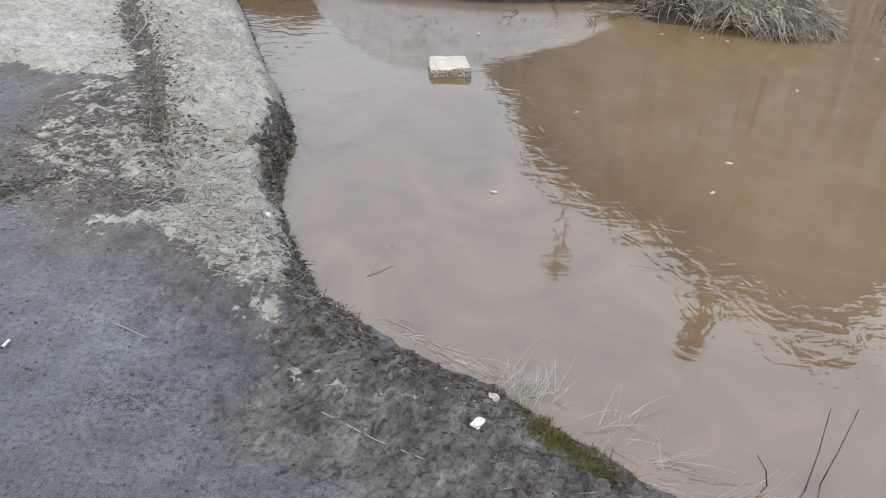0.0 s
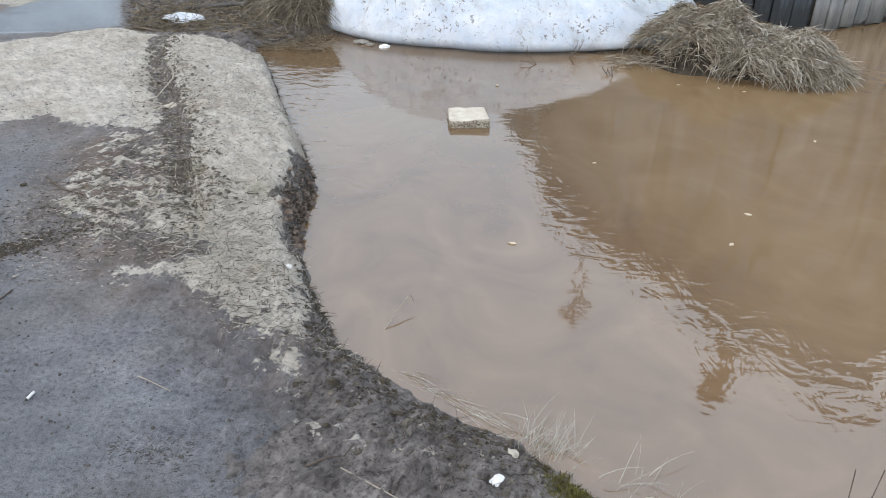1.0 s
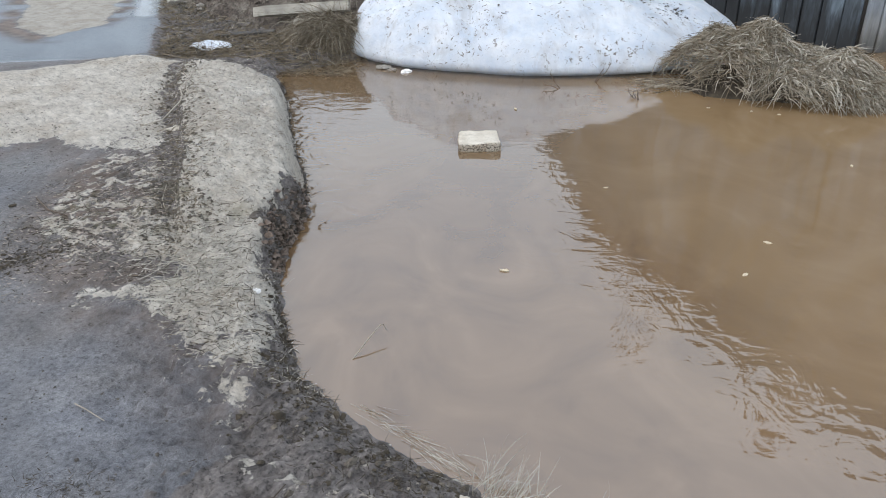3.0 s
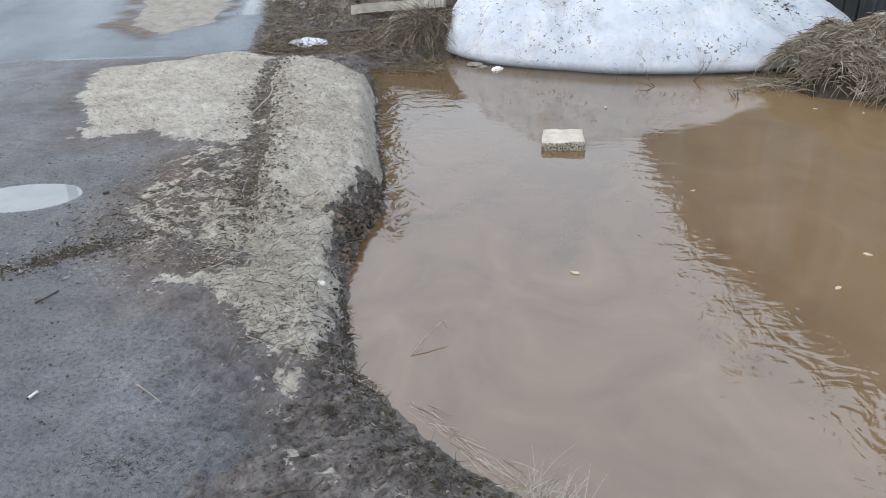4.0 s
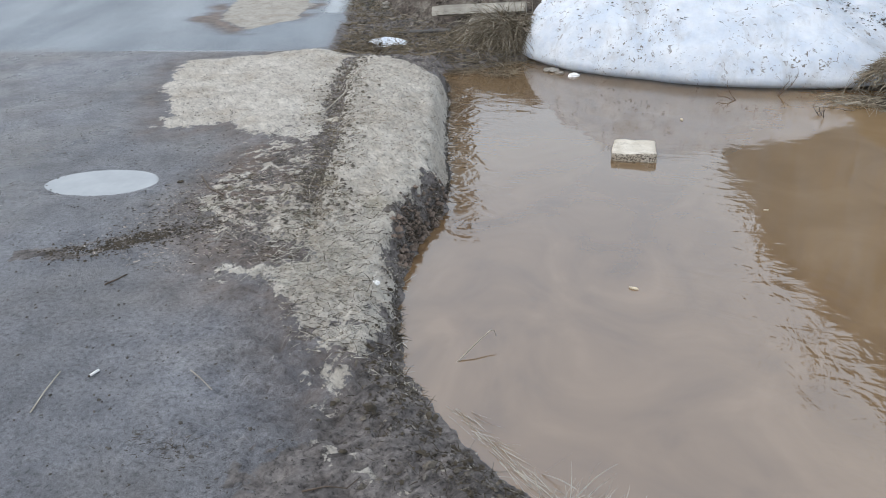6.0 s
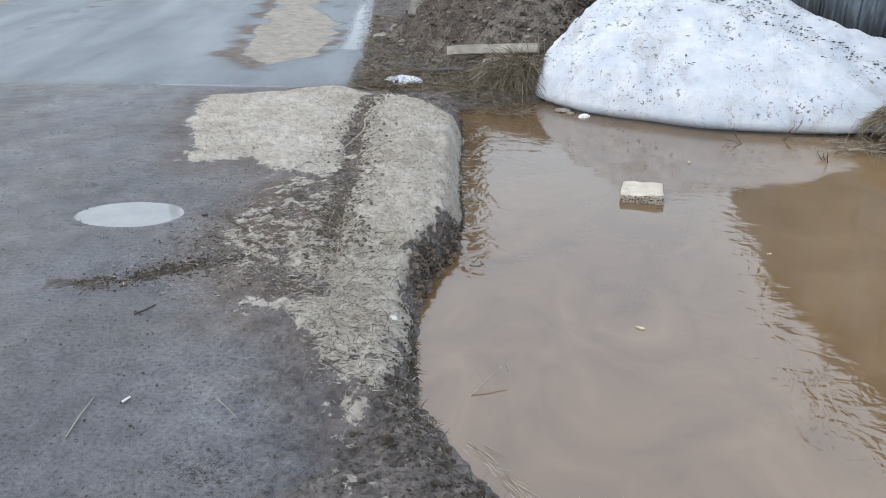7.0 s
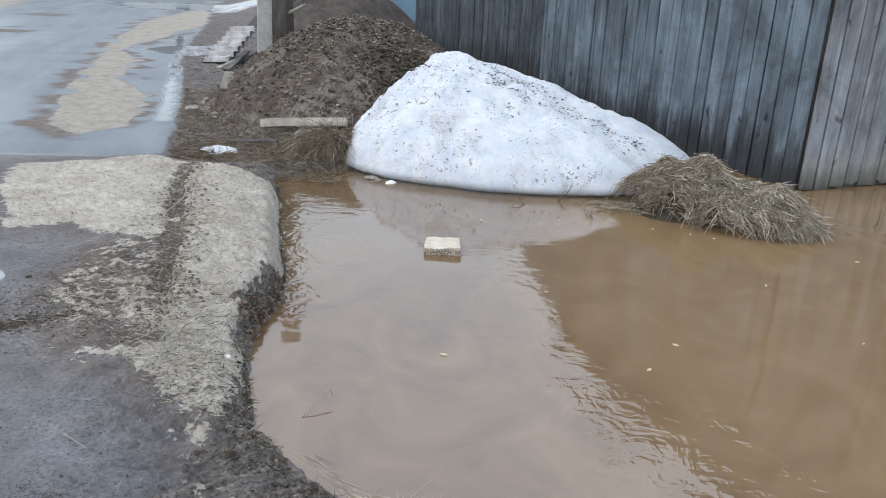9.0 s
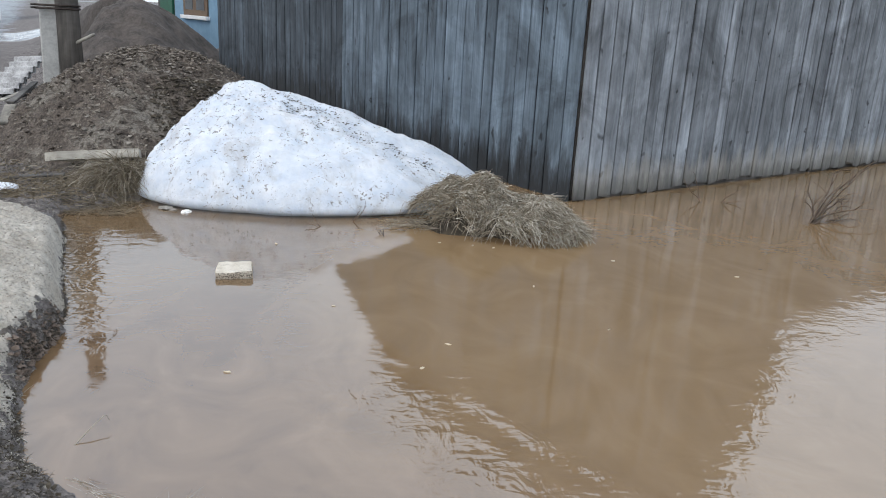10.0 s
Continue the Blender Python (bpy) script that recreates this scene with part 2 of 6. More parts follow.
def snow_material():
    m, tree, sh = material("dirty_snow")
    v = coords(tree)
    speck = noise_at(tree, coords(tree, "Object", (1, 1, 1)), 30, 3, 0.6, 1.0)
    where = noise_at(tree, v, 2.6, 4, 0.6)
    soft = noise_at(tree, v, 6, 5, 0.6)
    base = ramp(tree, soft, (0.3, (0.53, 0.60, 0.69)), (0.7, (0.75, 0.78, 0.82)))
    dirt = calc(tree, "MULTIPLY", ramp(tree, speck, (0.595, 0.0), (0.64, 1.0)), ramp(tree, where, (0.44, 0.0), (0.56, 0.95)))
    col = mix(tree, dirt, base, (0.16, 0.14, 0.12))
    smear = noise_at(tree, coords(tree, "Object", (1, 1, 0.5)), 3.2, 6, 0.72, 0.8)
    col = mix(tree, ramp(tree, smear, (0.52, 0.0), (0.63, 0.34), (0.74, 0.55)), col, (0.36, 0.345, 0.33))
    grey = ramp(tree, noise_at(tree, v, 14, 4, 0.7), (0.5, 0.0), (0.75, 0.3))
    col = mix(tree, grey, col, (0.5, 0.5, 0.5))
    tree.links.new(col, sh.inputs["Base Color"])
    sh.inputs["Roughness"].default_value = 0.7
    sh.inputs["Subsurface Weight"].default_value = 0.15
    sh.inputs["Subsurface Radius"].default_value = (0.03, 0.04, 0.05)
    bump(tree, sh, calc(tree, "ADD", soft, calc(tree, "MULTIPLY", speck, 0.35)), 0.5, 0.02)
    return m


M_GROUND, M_WATER, M_SNOW = ground_material(), water_material(), snow_material()
# left wall boards are dark, the far left fence darker, the front pale
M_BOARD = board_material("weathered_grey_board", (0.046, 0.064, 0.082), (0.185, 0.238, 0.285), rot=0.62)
M_BOARD_DARK = board_material("dark_grey_board", (0.016, 0.022, 0.029), (0.105, 0.132, 0.158), rot=1.1)
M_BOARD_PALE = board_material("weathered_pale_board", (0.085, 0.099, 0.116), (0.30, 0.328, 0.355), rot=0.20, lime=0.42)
M_DARKWOOD = board_material("dark_old_timber", (0.035, 0.032, 0.03), (0.13, 0.12, 0.11))
M_TIMBER = board_material("weathered_brown_timber", (0.06, 0.052, 0.045), (0.2, 0.18, 0.16))
M_PLANK = board_material("bleached_plank", (0.24, 0.22, 0.185), (0.46, 0.43, 0.37))
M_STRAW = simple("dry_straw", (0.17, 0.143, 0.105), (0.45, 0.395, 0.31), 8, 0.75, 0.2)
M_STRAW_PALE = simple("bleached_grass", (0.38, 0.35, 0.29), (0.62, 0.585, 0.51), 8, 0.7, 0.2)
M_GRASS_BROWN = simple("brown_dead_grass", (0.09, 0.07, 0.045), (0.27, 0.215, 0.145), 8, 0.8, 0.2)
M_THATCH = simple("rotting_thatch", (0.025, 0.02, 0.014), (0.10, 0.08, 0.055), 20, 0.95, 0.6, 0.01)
M_CLOD = simple("dark_wet_clods", (0.024, 0.020, 0.017), (0.15, 0.132, 0.113), 25, 0.7, 0.6, 0.006)
M_SOILCLOD = simple("rough_brown_clods", (0.03, 0.025, 0.02), (0.21, 0.18, 0.145), 25, 0.85, 0.6, 0.006)
M_NOTCH = simple("raw_brown_earth", (0.065, 0.047, 0.036), (0.24, 0.182, 0.145), 25, 0.85, 0.6, 0.006)
M_CRUST = simple("dried_silt_crust", (0.33, 0.295, 0.245), (0.58, 0.53, 0.45), 18, 0.95, 0.5, 0.004)
M_CRUST_DULL = simple("dull_dry_clods", (0.17, 0.15, 0.125), (0.36, 0.325, 0.28), 18, 0.95, 0.5, 0.006)


def dirt_material():
    m, tree, sh = material("brown_dirt")
    v = coords(tree)
    fine, mid, big = noise_at(tree, v, 38, 5, 0.7), noise_at(tree, v, 9, 6, 0.7, 0.4), noise_at(tree, v, 1.7, 6, 0.72)
    col = ramp(tree, calc(tree, "ADD", calc(tree, "MULTIPLY", fine, 0.5), calc(tree, "MULTIPLY", mid, 0.5)), (0.37, (0.020, 0.015, 0.012)), (0.5, (0.108, 0.086, 0.069)), (0.66, (0.25, 0.208, 0.174)))
    pale = calc(tree, "MULTIPLY", ramp(tree, big, (0.52, 0.0), (0.60, 0.85)), ramp(tree, mid, (0.40, 0.0), (0.5, 1.0)))
    col = mix(tree, pale, col, ramp(tree, fine, (0.35, (0.13, 0.115, 0.097)), (0.65, (0.33, 0.30, 0.255))))
    tree.links.new(col, sh.inputs["Base Color"])
    sh.inputs["Roughness"].default_value = 0.95
    bump(tree, sh, calc(tree, "ADD", calc(tree, "MULTIPLY", fine, 0.4), mid), 1.0, 0.05)
    return m


def block_material():
    """Porous yellow block: cast top and bottom fairly smooth, broken sides full of stained holes."""
    m, tree, sh = material("porous_yellow_block")
    v = coords(tree)
    pit, soft = noise_at(tree, v, 95, 4, 0.7), noise_at(tree, v, 14, 5, 0.6)
    face = tree.nodes.new("ShaderNodeSeparateXYZ")
    tree.links.new(tree.nodes.new("ShaderNodeTexCoord").outputs["Normal"], face.inputs[0])
    side = ramp(tree, calc(tree, "ABSOLUTE", face.outputs[2]), (0.45, 1.0), (0.75, 0.0))
    col = ramp(tree, soft, (0.3, (0.52, 0.46, 0.37)), (0.7, (0.74, 0.69, 0.60)))
    holes = calc(tree, "MULTIPLY", side, ramp(tree, pit, (0.42, 1.0), (0.52, 0.0)))
    col = mix(tree, 1.0, col, ramp(tree, pit, (0.34, 0.7), (0.46, 1.0)), "MULTIPLY")
    col = mix(tree, calc(tree, "MULTIPLY", side, ramp(tree, soft, (0.4, 0.0), (0.6, 0.55))), col, (0.30, 0.20, 0.11))
    col = mix(tree, holes, col, (0.075, 0.055, 0.038))
    tree.links.new(col, sh.inputs["Base Color"])
    sh.inputs["Roughness"].default_value = 0.9
    bump(tree, sh, calc(tree, "ADD", soft, calc(tree, "MULTIPLY", pit, calc(tree, "ADD", 0.3, side))), 0.8, 0.012)
    return m


M_DIRT = dirt_material()
M_DIRT_PALE = simple("dry_dirt_lumps", (0.12, 0.10, 0.08), (0.33, 0.29, 0.24), 20, 0.95, 0.7, 0.008)
M_DIRT_FAR = simple("dark_damp_dirt", (0.026, 0.022, 0.020), (0.105, 0.088, 0.077), 3.0, 0.9, 0.8, 0.05, fine=17)
M_FLAKE = simple("curled_silt_flakes", (0.36, 0.305, 0.258), (0.60, 0.53, 0.46), 18, 0.95, 0.4, 0.003)
M_BLOCK = block_material()
M_TWIG = simple("brown_twig", (0.05, 0.035, 0.025), (0.16, 0.12, 0.09), 30, 0.8, 0.4)
M_TWIG_PALE = simple("peeled_twig", (0.30, 0.26, 0.21), (0.55, 0.50, 0.42), 30, 0.8, 0.4)
M_PAPER = simple("white_litter", (0.68, 0.67, 0.65), (0.85, 0.85, 0.84), 30, 0.7, 0.4)
M_STONE = simple("grey_stone", (0.16, 0.145, 0.12), (0.36, 0.335, 0.30), 14, 0.9, 0.5)
M_CONCRETE = simple("old_concrete", (0.33, 0.32, 0.30), (0.56, 0.55, 0.52), 5, 0.9, 0.4)
M_SLATE = simple("grey_corrugated_sheet", (0.22, 0.215, 0.21), (0.66, 0.66, 0.66), 5, 0.9, 0.4)
M_BLUE = simple("pale_blue_paint", (0.15, 0.29, 0.42), (0.23, 0.39, 0.53), 3, 0.7, 0.3)
M_GREEN = simple("green_paint", (0.008, 0.075, 0.04), (0.016, 0.12, 0.065), 3, 0.6, 0.3)
M_BROWN = simple("brown_paint", (0.10, 0.06, 0.035), (0.2, 0.13, 0.08), 5, 0.7, 0.3)
M_WHITE = simple("white_paint", (0.62, 0.63, 0.64), (0.82, 0.82, 0.82), 4, 0.6, 0.3)
M_WIRE = simple("rusty_wire", (0.03, 0.025, 0.022), (0.09, 0.07, 0.06), 20, 0.6, 0.3, metal=0.6)
M_BRICK = simple("sooty_brick", (0.07, 0.045, 0.036), (0.18, 0.12, 0.095), 9, 0.9, 0.5)
M_ROOF = simple("old_sheet_roof", (0.10, 0.095, 0.09), (0.22, 0.21, 0.20), 3, 0.8, 0.4)
M_GLASS = simple("dark_window_glass", (0.02, 0.022, 0.025), (0.04, 0.042, 0.045), 2, 0.08, 0.0)
M_MOSS = simple("olive_moss", (0.045, 0.046, 0.012), (0.24, 0.21, 0.055), 40, 0.95, 0.4)
M_LEAF = simple("pale_dead_leaf", (0.45, 0.36, 0.24), (0.68, 0.60, 0.46), 30, 0.8, 0.4)


# ---- builders ----
rng = np.random.default_rng(7)


def lattice(ix, iy, seed):
    h = (ix.astype(np.int64) * 374761393 + iy.astype(np.int64) * 668265263 + seed * 1442695041) & 0x7FFFFFFF
    h = ((h ^ (h >> 13)) * 1274126177) & 0x7FFFFFFF
    return ((h ^ (h >> 16)) & 0xFFFF) / 65535.0


def vnoise(x, y, scale, seed=0):
    """Smooth noise, 0 to 1, with features of about 1 / scale metres."""
    x, y = np.asarray(x, float) * scale, np.asarray(y, float) * scale
    ix, iy = np.floor(x), np.floor(y)
    fx, fy = x - ix, y - iy
    fx, fy = fx * fx * (3 - 2 * fx), fy * fy * (3 - 2 * fy)
    a, b = lattice(ix, iy, seed), lattice(ix + 1, iy, seed)
    c, d = lattice(ix, iy + 1, seed), lattice(ix + 1, iy + 1, seed)
    return (a * (1 - fx) + b * fx) * (1 - fy) + (c * (1 - fx) + d * fx) * fy


def fbm(x, y, scale, octaves=4, seed=0):
    total, amp, norm = 0.0, 1.0, 0.0
    for k in range(octaves):
        total, norm = total + amp * vnoise(x, y, scale * 2.03 ** k, seed + 17 * k), norm + amp
        amp *= 0.55
    return total / norm


def step(a, b, x):
    u = np.clip((x - a) / (b - a), 0, 1)
    return u * u * (3 - 2 * u)


def line_gap(x, y, pts):
    """Distance to a polyline, and how far along it (0 to 1) the nearest point lies."""
    best, along = np.full(np.shape(x), 1e9), np.zeros(np.shape(x))
    for k, ((ax, ay), (bx, by)) in enumerate(zip(pts[:-1], pts[1:])):
        dx, dy = bx - ax, by - ay
        u = np.clip(((x - ax) * dx + (y - ay) * dy) / (dx * dx + dy * dy), 0, 1)
        d = np.hypot(x - ax - u * dx, y - ay - u * dy)
        near = d < best
        best, along = np.where(near, d, best), np.where(near, (k + u) / (len(pts) - 1), along)
    return best, along


def area_gap(x, y, pts):
    """Signed distance to a closed outline: positive inside."""
    ring = list(pts) + [pts[0]]
    inside = np.zeros(np.shape(x), bool)
    for (ax, ay), (bx, by) in zip(ring[:-1], ring[1:]):
        cross = (ay > y) != (by > y)
        inside ^= cross & (x < ax + (y - ay) * (bx - ax) / (by - ay if by != ay else 1e-9))
    d, _ = line_gap(x, y, ring)
    return np.where(inside, d, -d)


def mesh_of(name, verts, faces, mat, smooth=True):
    me = bpy.data.meshes.new(name)
    me.from_pydata([tuple(v) for v in verts], [], [tuple(f) for f in faces])
    me.materials.append(mat)
    if smooth:
        me.polygons.foreach_set("use_smooth", np.ones(len(me.polygons), bool))
    me.update()
    return me


def thing(name, at, label, category, group="", kind=""):
    ob = new(name)
    ob.location = at
    ob.empty_display_size = 0.1
    return tagged(ob, label, category, group, kind)


def part(name, mesh, parent, m=None, label="", kind=""):
    """Links a mesh as one object under a thing or part, with m its pose in the parent."""
    ob = new(name, mesh)
    ob.parent = parent
    if m is not None:
        ob.matrix_basis = m
    return tagged(ob, label, kind=kind)


def grid_mesh(name, xs, ys, zfun, mat):
    gx, gy = np.meshgrid(xs, ys)
    gz = zfun(gx, gy)
    n, k = len(xs), len(ys)
    verts = np.stack([gx.ravel(), gy.ravel(), gz.ravel()], 1)
    i = np.arange(n * k).reshape(k, n)
    quads = np.stack([i[:-1, :-1].ravel(), i[:-1, 1:].ravel(), i[1:, 1:].ravel(), i[1:, :-1].ravel()], 1)
    me = bpy.data.meshes.new(name)
    me.vertices.add(len(verts))
    me.vertices.foreach_set("co", verts.astype(np.float32).ravel())
    me.loops.add(quads.size)
    me.loops.foreach_set("vertex_index", quads.astype(np.int32).ravel())
    me.polygons.add(len(quads))
    me.polygons.foreach_set("loop_start", np.arange(0, quads.size, 4, dtype=np.int32))
    me.polygons.foreach_set("loop_total", np.full(len(quads), 4, dtype=np.int32))
    me.polygons.foreach_set("use_smooth", np.ones(len(quads), bool))
    me.update(calc_edges=True)
    me.materials.append(mat)
    return me, gx.ravel(), gy.ravel()


def paint(me, name, r, g, b):
    at = me.color_attributes.new(name, "FLOAT_COLOR", "POINT")
    at.data.foreach_set("color", np.stack([r, g, b, np.ones_like(r)], 1).astype(np.float32).ravel())


def box_bm(sx, sy, sz, bevel=0.0, segs=1):
    """A box that stands on its base."""
    bm = bmesh.new()
    bmesh.ops.create_cube(bm, size=1)
    bmesh.ops.scale(bm, vec=(sx, sy, sz), verts=bm.verts)
    bmesh.ops.translate(bm, vec=(0, 0, sz / 2), verts=bm.verts)
    if bevel:
        bmesh.ops.bevel(bm, geom=bm.edges[:], offset=bevel, segments=segs, affect="EDGES", profile=0.5)
    return bm


def to_mesh(name, bm, mat, smooth=False):
    me = bpy.data.meshes.new(name)
    bm.to_mesh(me)
    bm.free()
    me.materials.append(mat)
    if smooth:
        me.polygons.foreach_set("use_smooth", np.ones(len(me.polygons), bool))
    return me


def spread_axis(lo, hi, fine, reach_lo, reach_hi, grow=1.07):
    """Even steps between lo and hi, then growing ones out to the reaches."""
    mid = list(np.arange(lo, hi + fine / 2, fine))
    up, s = [mid[-1]], fine
    while up[-1] < reach_hi:
        s *= grow
        up.append(up[-1] + s)
    down, s = [mid[0]], fine
    while down[-1] > reach_lo:
        s *= grow
        down.append(down[-1] - s)
    return np.array(down[:0:-1] + mid + up[1:])


# ---- the ground ----
SHORE = [(3.2, 0.55), (1.6, 1.0), (0.85, 1.25), (0.56, 1.49), (0.44, 1.63), (0.14, 1.85), (-0.12, 1.98), (-0.39, 2.24),
         (-0.57, 2.61), (-0.66, 2.90), (-0.705, 3.08), (-0.69, 3.22), (-0.715, 3.42), (-0.81, 3.75), (-1.02, 4.25), (-1.30, 5.01), (-1.46, 5.40), (-1.64, 5.74)]
POND = SHORE + [(-1.1, 6.30), (-0.2, 6.25), (0.8, 6.6), (1.6, 7.6), (1.9, 8.6), (3.0, 9.0), (8.2, 10.9), (13.0, 12.0), (14.0, 1.0), (8.0, -0.6)]
SILT = [(-3.52, 5.20), (-3.30, 4.75), (-3.02, 4.35), (-2.52, 3.74), (-2.22, 3.98), (-1.82, 3.66), (-1.78, 3.30), (-1.62, 2.85), (-1.30, 2.55),
        (-1.22, 2.40), (-0.90, 2.40), (-0.72, 2.25), (-0.58, 2.05), (-0.36, 1.88), (-0.2, 1.9), (0.2, 2.4), (-0.3, 3.4), (-0.7, 4.4), (-1.2, 5.2),
        (-1.6, 5.36), (-1.85, 5.46), (-2.1, 5.52), (-2.4, 5.66), (-2.67, 5.72)]
RUT = [(-2.12, 5.35), (-1.92, 4.75), (-1.62, 4.15), (-1.38, 3.65), (-1.22, 3.2), (-1.02, 2.85)]
ISLAND = [(-3.75, 6.35), (-3.55, 6.97), (-4.5, 9.13), (-5.5, 10.2), (-6.4, 12.2), (-7.45, 13.5), (-7.88, 15.0), (-8.64, 18.5), (-9.84, 23.6), (-11.0, 30.0),
          (-13.4, 31.9), (-13.2, 27.8), (-10.8, 20.0), (-8.56, 15.1), (-7.37, 12.7), (-6.14, 10.2), (-5.38, 8.69), (-4.3, 6.75)]
ROAD_RIGHT = [(-2.62, 5.70), (-2.72, 6.0), (-3.22, 7.16), (-4.90, 10.70), (-6.45, 13.72), (-9.1, 20.5), (-20.0, 46.0), (-80, 190)]
ROAD_LEFT = [(-6.6, 3.2), (-8.9, 7.76), (-12.2, 14.3), (-19.0, 28.0), (-60, 114), (-120, 240)]
JOINT = [(-12.0, 3.3), (-5.59, 4.96), (-4.09, 5.38), (-2.62, 5.74)]
GUTTER = [(-3.42, 7.40), (-4.00, 8.7), (-4.75, 10.2), (-6.3, 13.4), (-8.2, 17.3)]
PUDDLE = (-2.295, 3.03)


def side_of(x, y, pts):
    """Positive to the right of a line that runs away from the camera."""
    d, _ = line_gap(x, y, pts)
    xs, ys = [p[0] for p in pts], [p[1] for p in pts]
    at = np.interp(y, ys, xs)
    return np.where(x > at, d, -d)


def beyond_joint(x, y):
    return y - np.interp(x, [p[0] for p in JOINT], [p[1] for p in JOINT])


def puddle_r(x, y):
    u, v = x - PUDDLE[0], y - PUDDLE[1]
    a = math.radians(18)
    p, q = u * math.cos(a) + v * math.sin(a), -u * math.sin(a) + v * math.cos(a)
    return np.hypot(p / 0.280, q / 0.168) + 0.10 * (fbm(x, y, 6, 3, 3) - 0.5)


def ground_height(x, y):
    x, y = np.asarray(x, float), np.asarray(y, float)
    wob = 0.05 * (fbm(x, y, 5, 4, 11) - 0.5) * 2
    d = -area_gap(x, y, POND) + wob * step(0.1, 0.6, 8 - y) + 0.06 * (fbm(x, y, 15, 3, 17) - 0.5) * step(3.9, 3.4, y)
    rough = fbm(x, y, 14, 4, 5) - 0.5
    fine = fbm(x, y, 45, 3, 8) - 0.5
    land = 0.004 * (fbm(x, y, 1.5, 3, 2) - 0.5)
    # the raised bank beside the water
    end = np.interp(x, [-2.6, -2.05, -1.78, -1.57, -1.42], [5.62, 5.30, 5.24, 5.12, 4.95])
    along = step(2.6, 3.8, y) * (1 - step(-0.08, 0.22, y - end + 0.1 * rough))
    bank = along * (0.045 * step(1.45, 0.85, d) + 0.045 * step(0.80, 0.45, d + 0.15 * rough)) + 0.012 * step(0.6, 0.3, d) * step(1.9, 2.4, y) * (1 - along)
    land = land + bank
    rd, _ = line_gap(x, y, RUT)
    across = side_of(x, y, RUT[::-1]) + 0.02 * rough
    rutted = step(0.5, 0.3, rd) * step(2.7, 3.1, y) * step(5.45, 5.1, y)
    land = land + rutted * (0.026 * step(-0.01, 0.02, across) - 0.030 * step(-0.16, -0.02, across) * step(0.03, 0.0, across))
    # silt lies a few millimetres thick
    s = step(-0.05, 0.12, area_gap(x, y, SILT) + 0.16 * (fbm(x, y, 6, 4, 21) - 0.5))
    land = land + s * (0.012 + 0.030 * rough + 0.024 * fine)
    earth = step(0.75, 0.35, d) * (1 - 0.55 * s)
    land = land + earth * (0.032 * rough + 0.040 * fine + 0.014 * (0.5 - np.abs(fbm(x, y, 24, 3, 13) - 0.5) * 4)) - 0.03 * step(0.5, 0.1, d) * step(2.4, 1.9, y)
    # verge beyond the bank
    verge = step(0.0, 0.15, side_of(x, y, ROAD_RIGHT)) * step(5.72, 5.95, y)
    land = land + verge * (-0.05 + 0.09 * rough + 0.03 * fine + 0.45 * step(10, 18, y) * step(0.3, 2.5, side_of(x, y, ROAD_RIGHT)))
    left = step(0.0, 0.5, -side_of(x, y, ROAD_LEFT))
    land = land + left * (0.05 + 0.05 * rough)
    # a shallow hollow holds the puddle
    land = land - 0.014 * step(1.2, 0.68, puddle_r(x, y))
    far_road = step(0.0, 0.02, beyond_joint(x, y))
    land = land - 0.012 * far_road * (1 - verge) * (1 - left)
    # down to the water
    wide = np.interp(y, [1.2, 1.9, 2.5, 2.85, 3.05, 3.3, 3.5, 3.8, 5.6, 6.2], [0.30, 0.20, 0.11, 0.09, 0.12, 0.12, 0.10, 0.10, 0.10, 0.25])
    rise = step(0.0, 1.0, d / wide) ** 0.7
    z = np.where(d > 0, WATER + (land - WATER) * rise, WATER - 0.38 * step(0, 0.55, -d) - 0.05 * step(0, 0.06, -d))
    return z


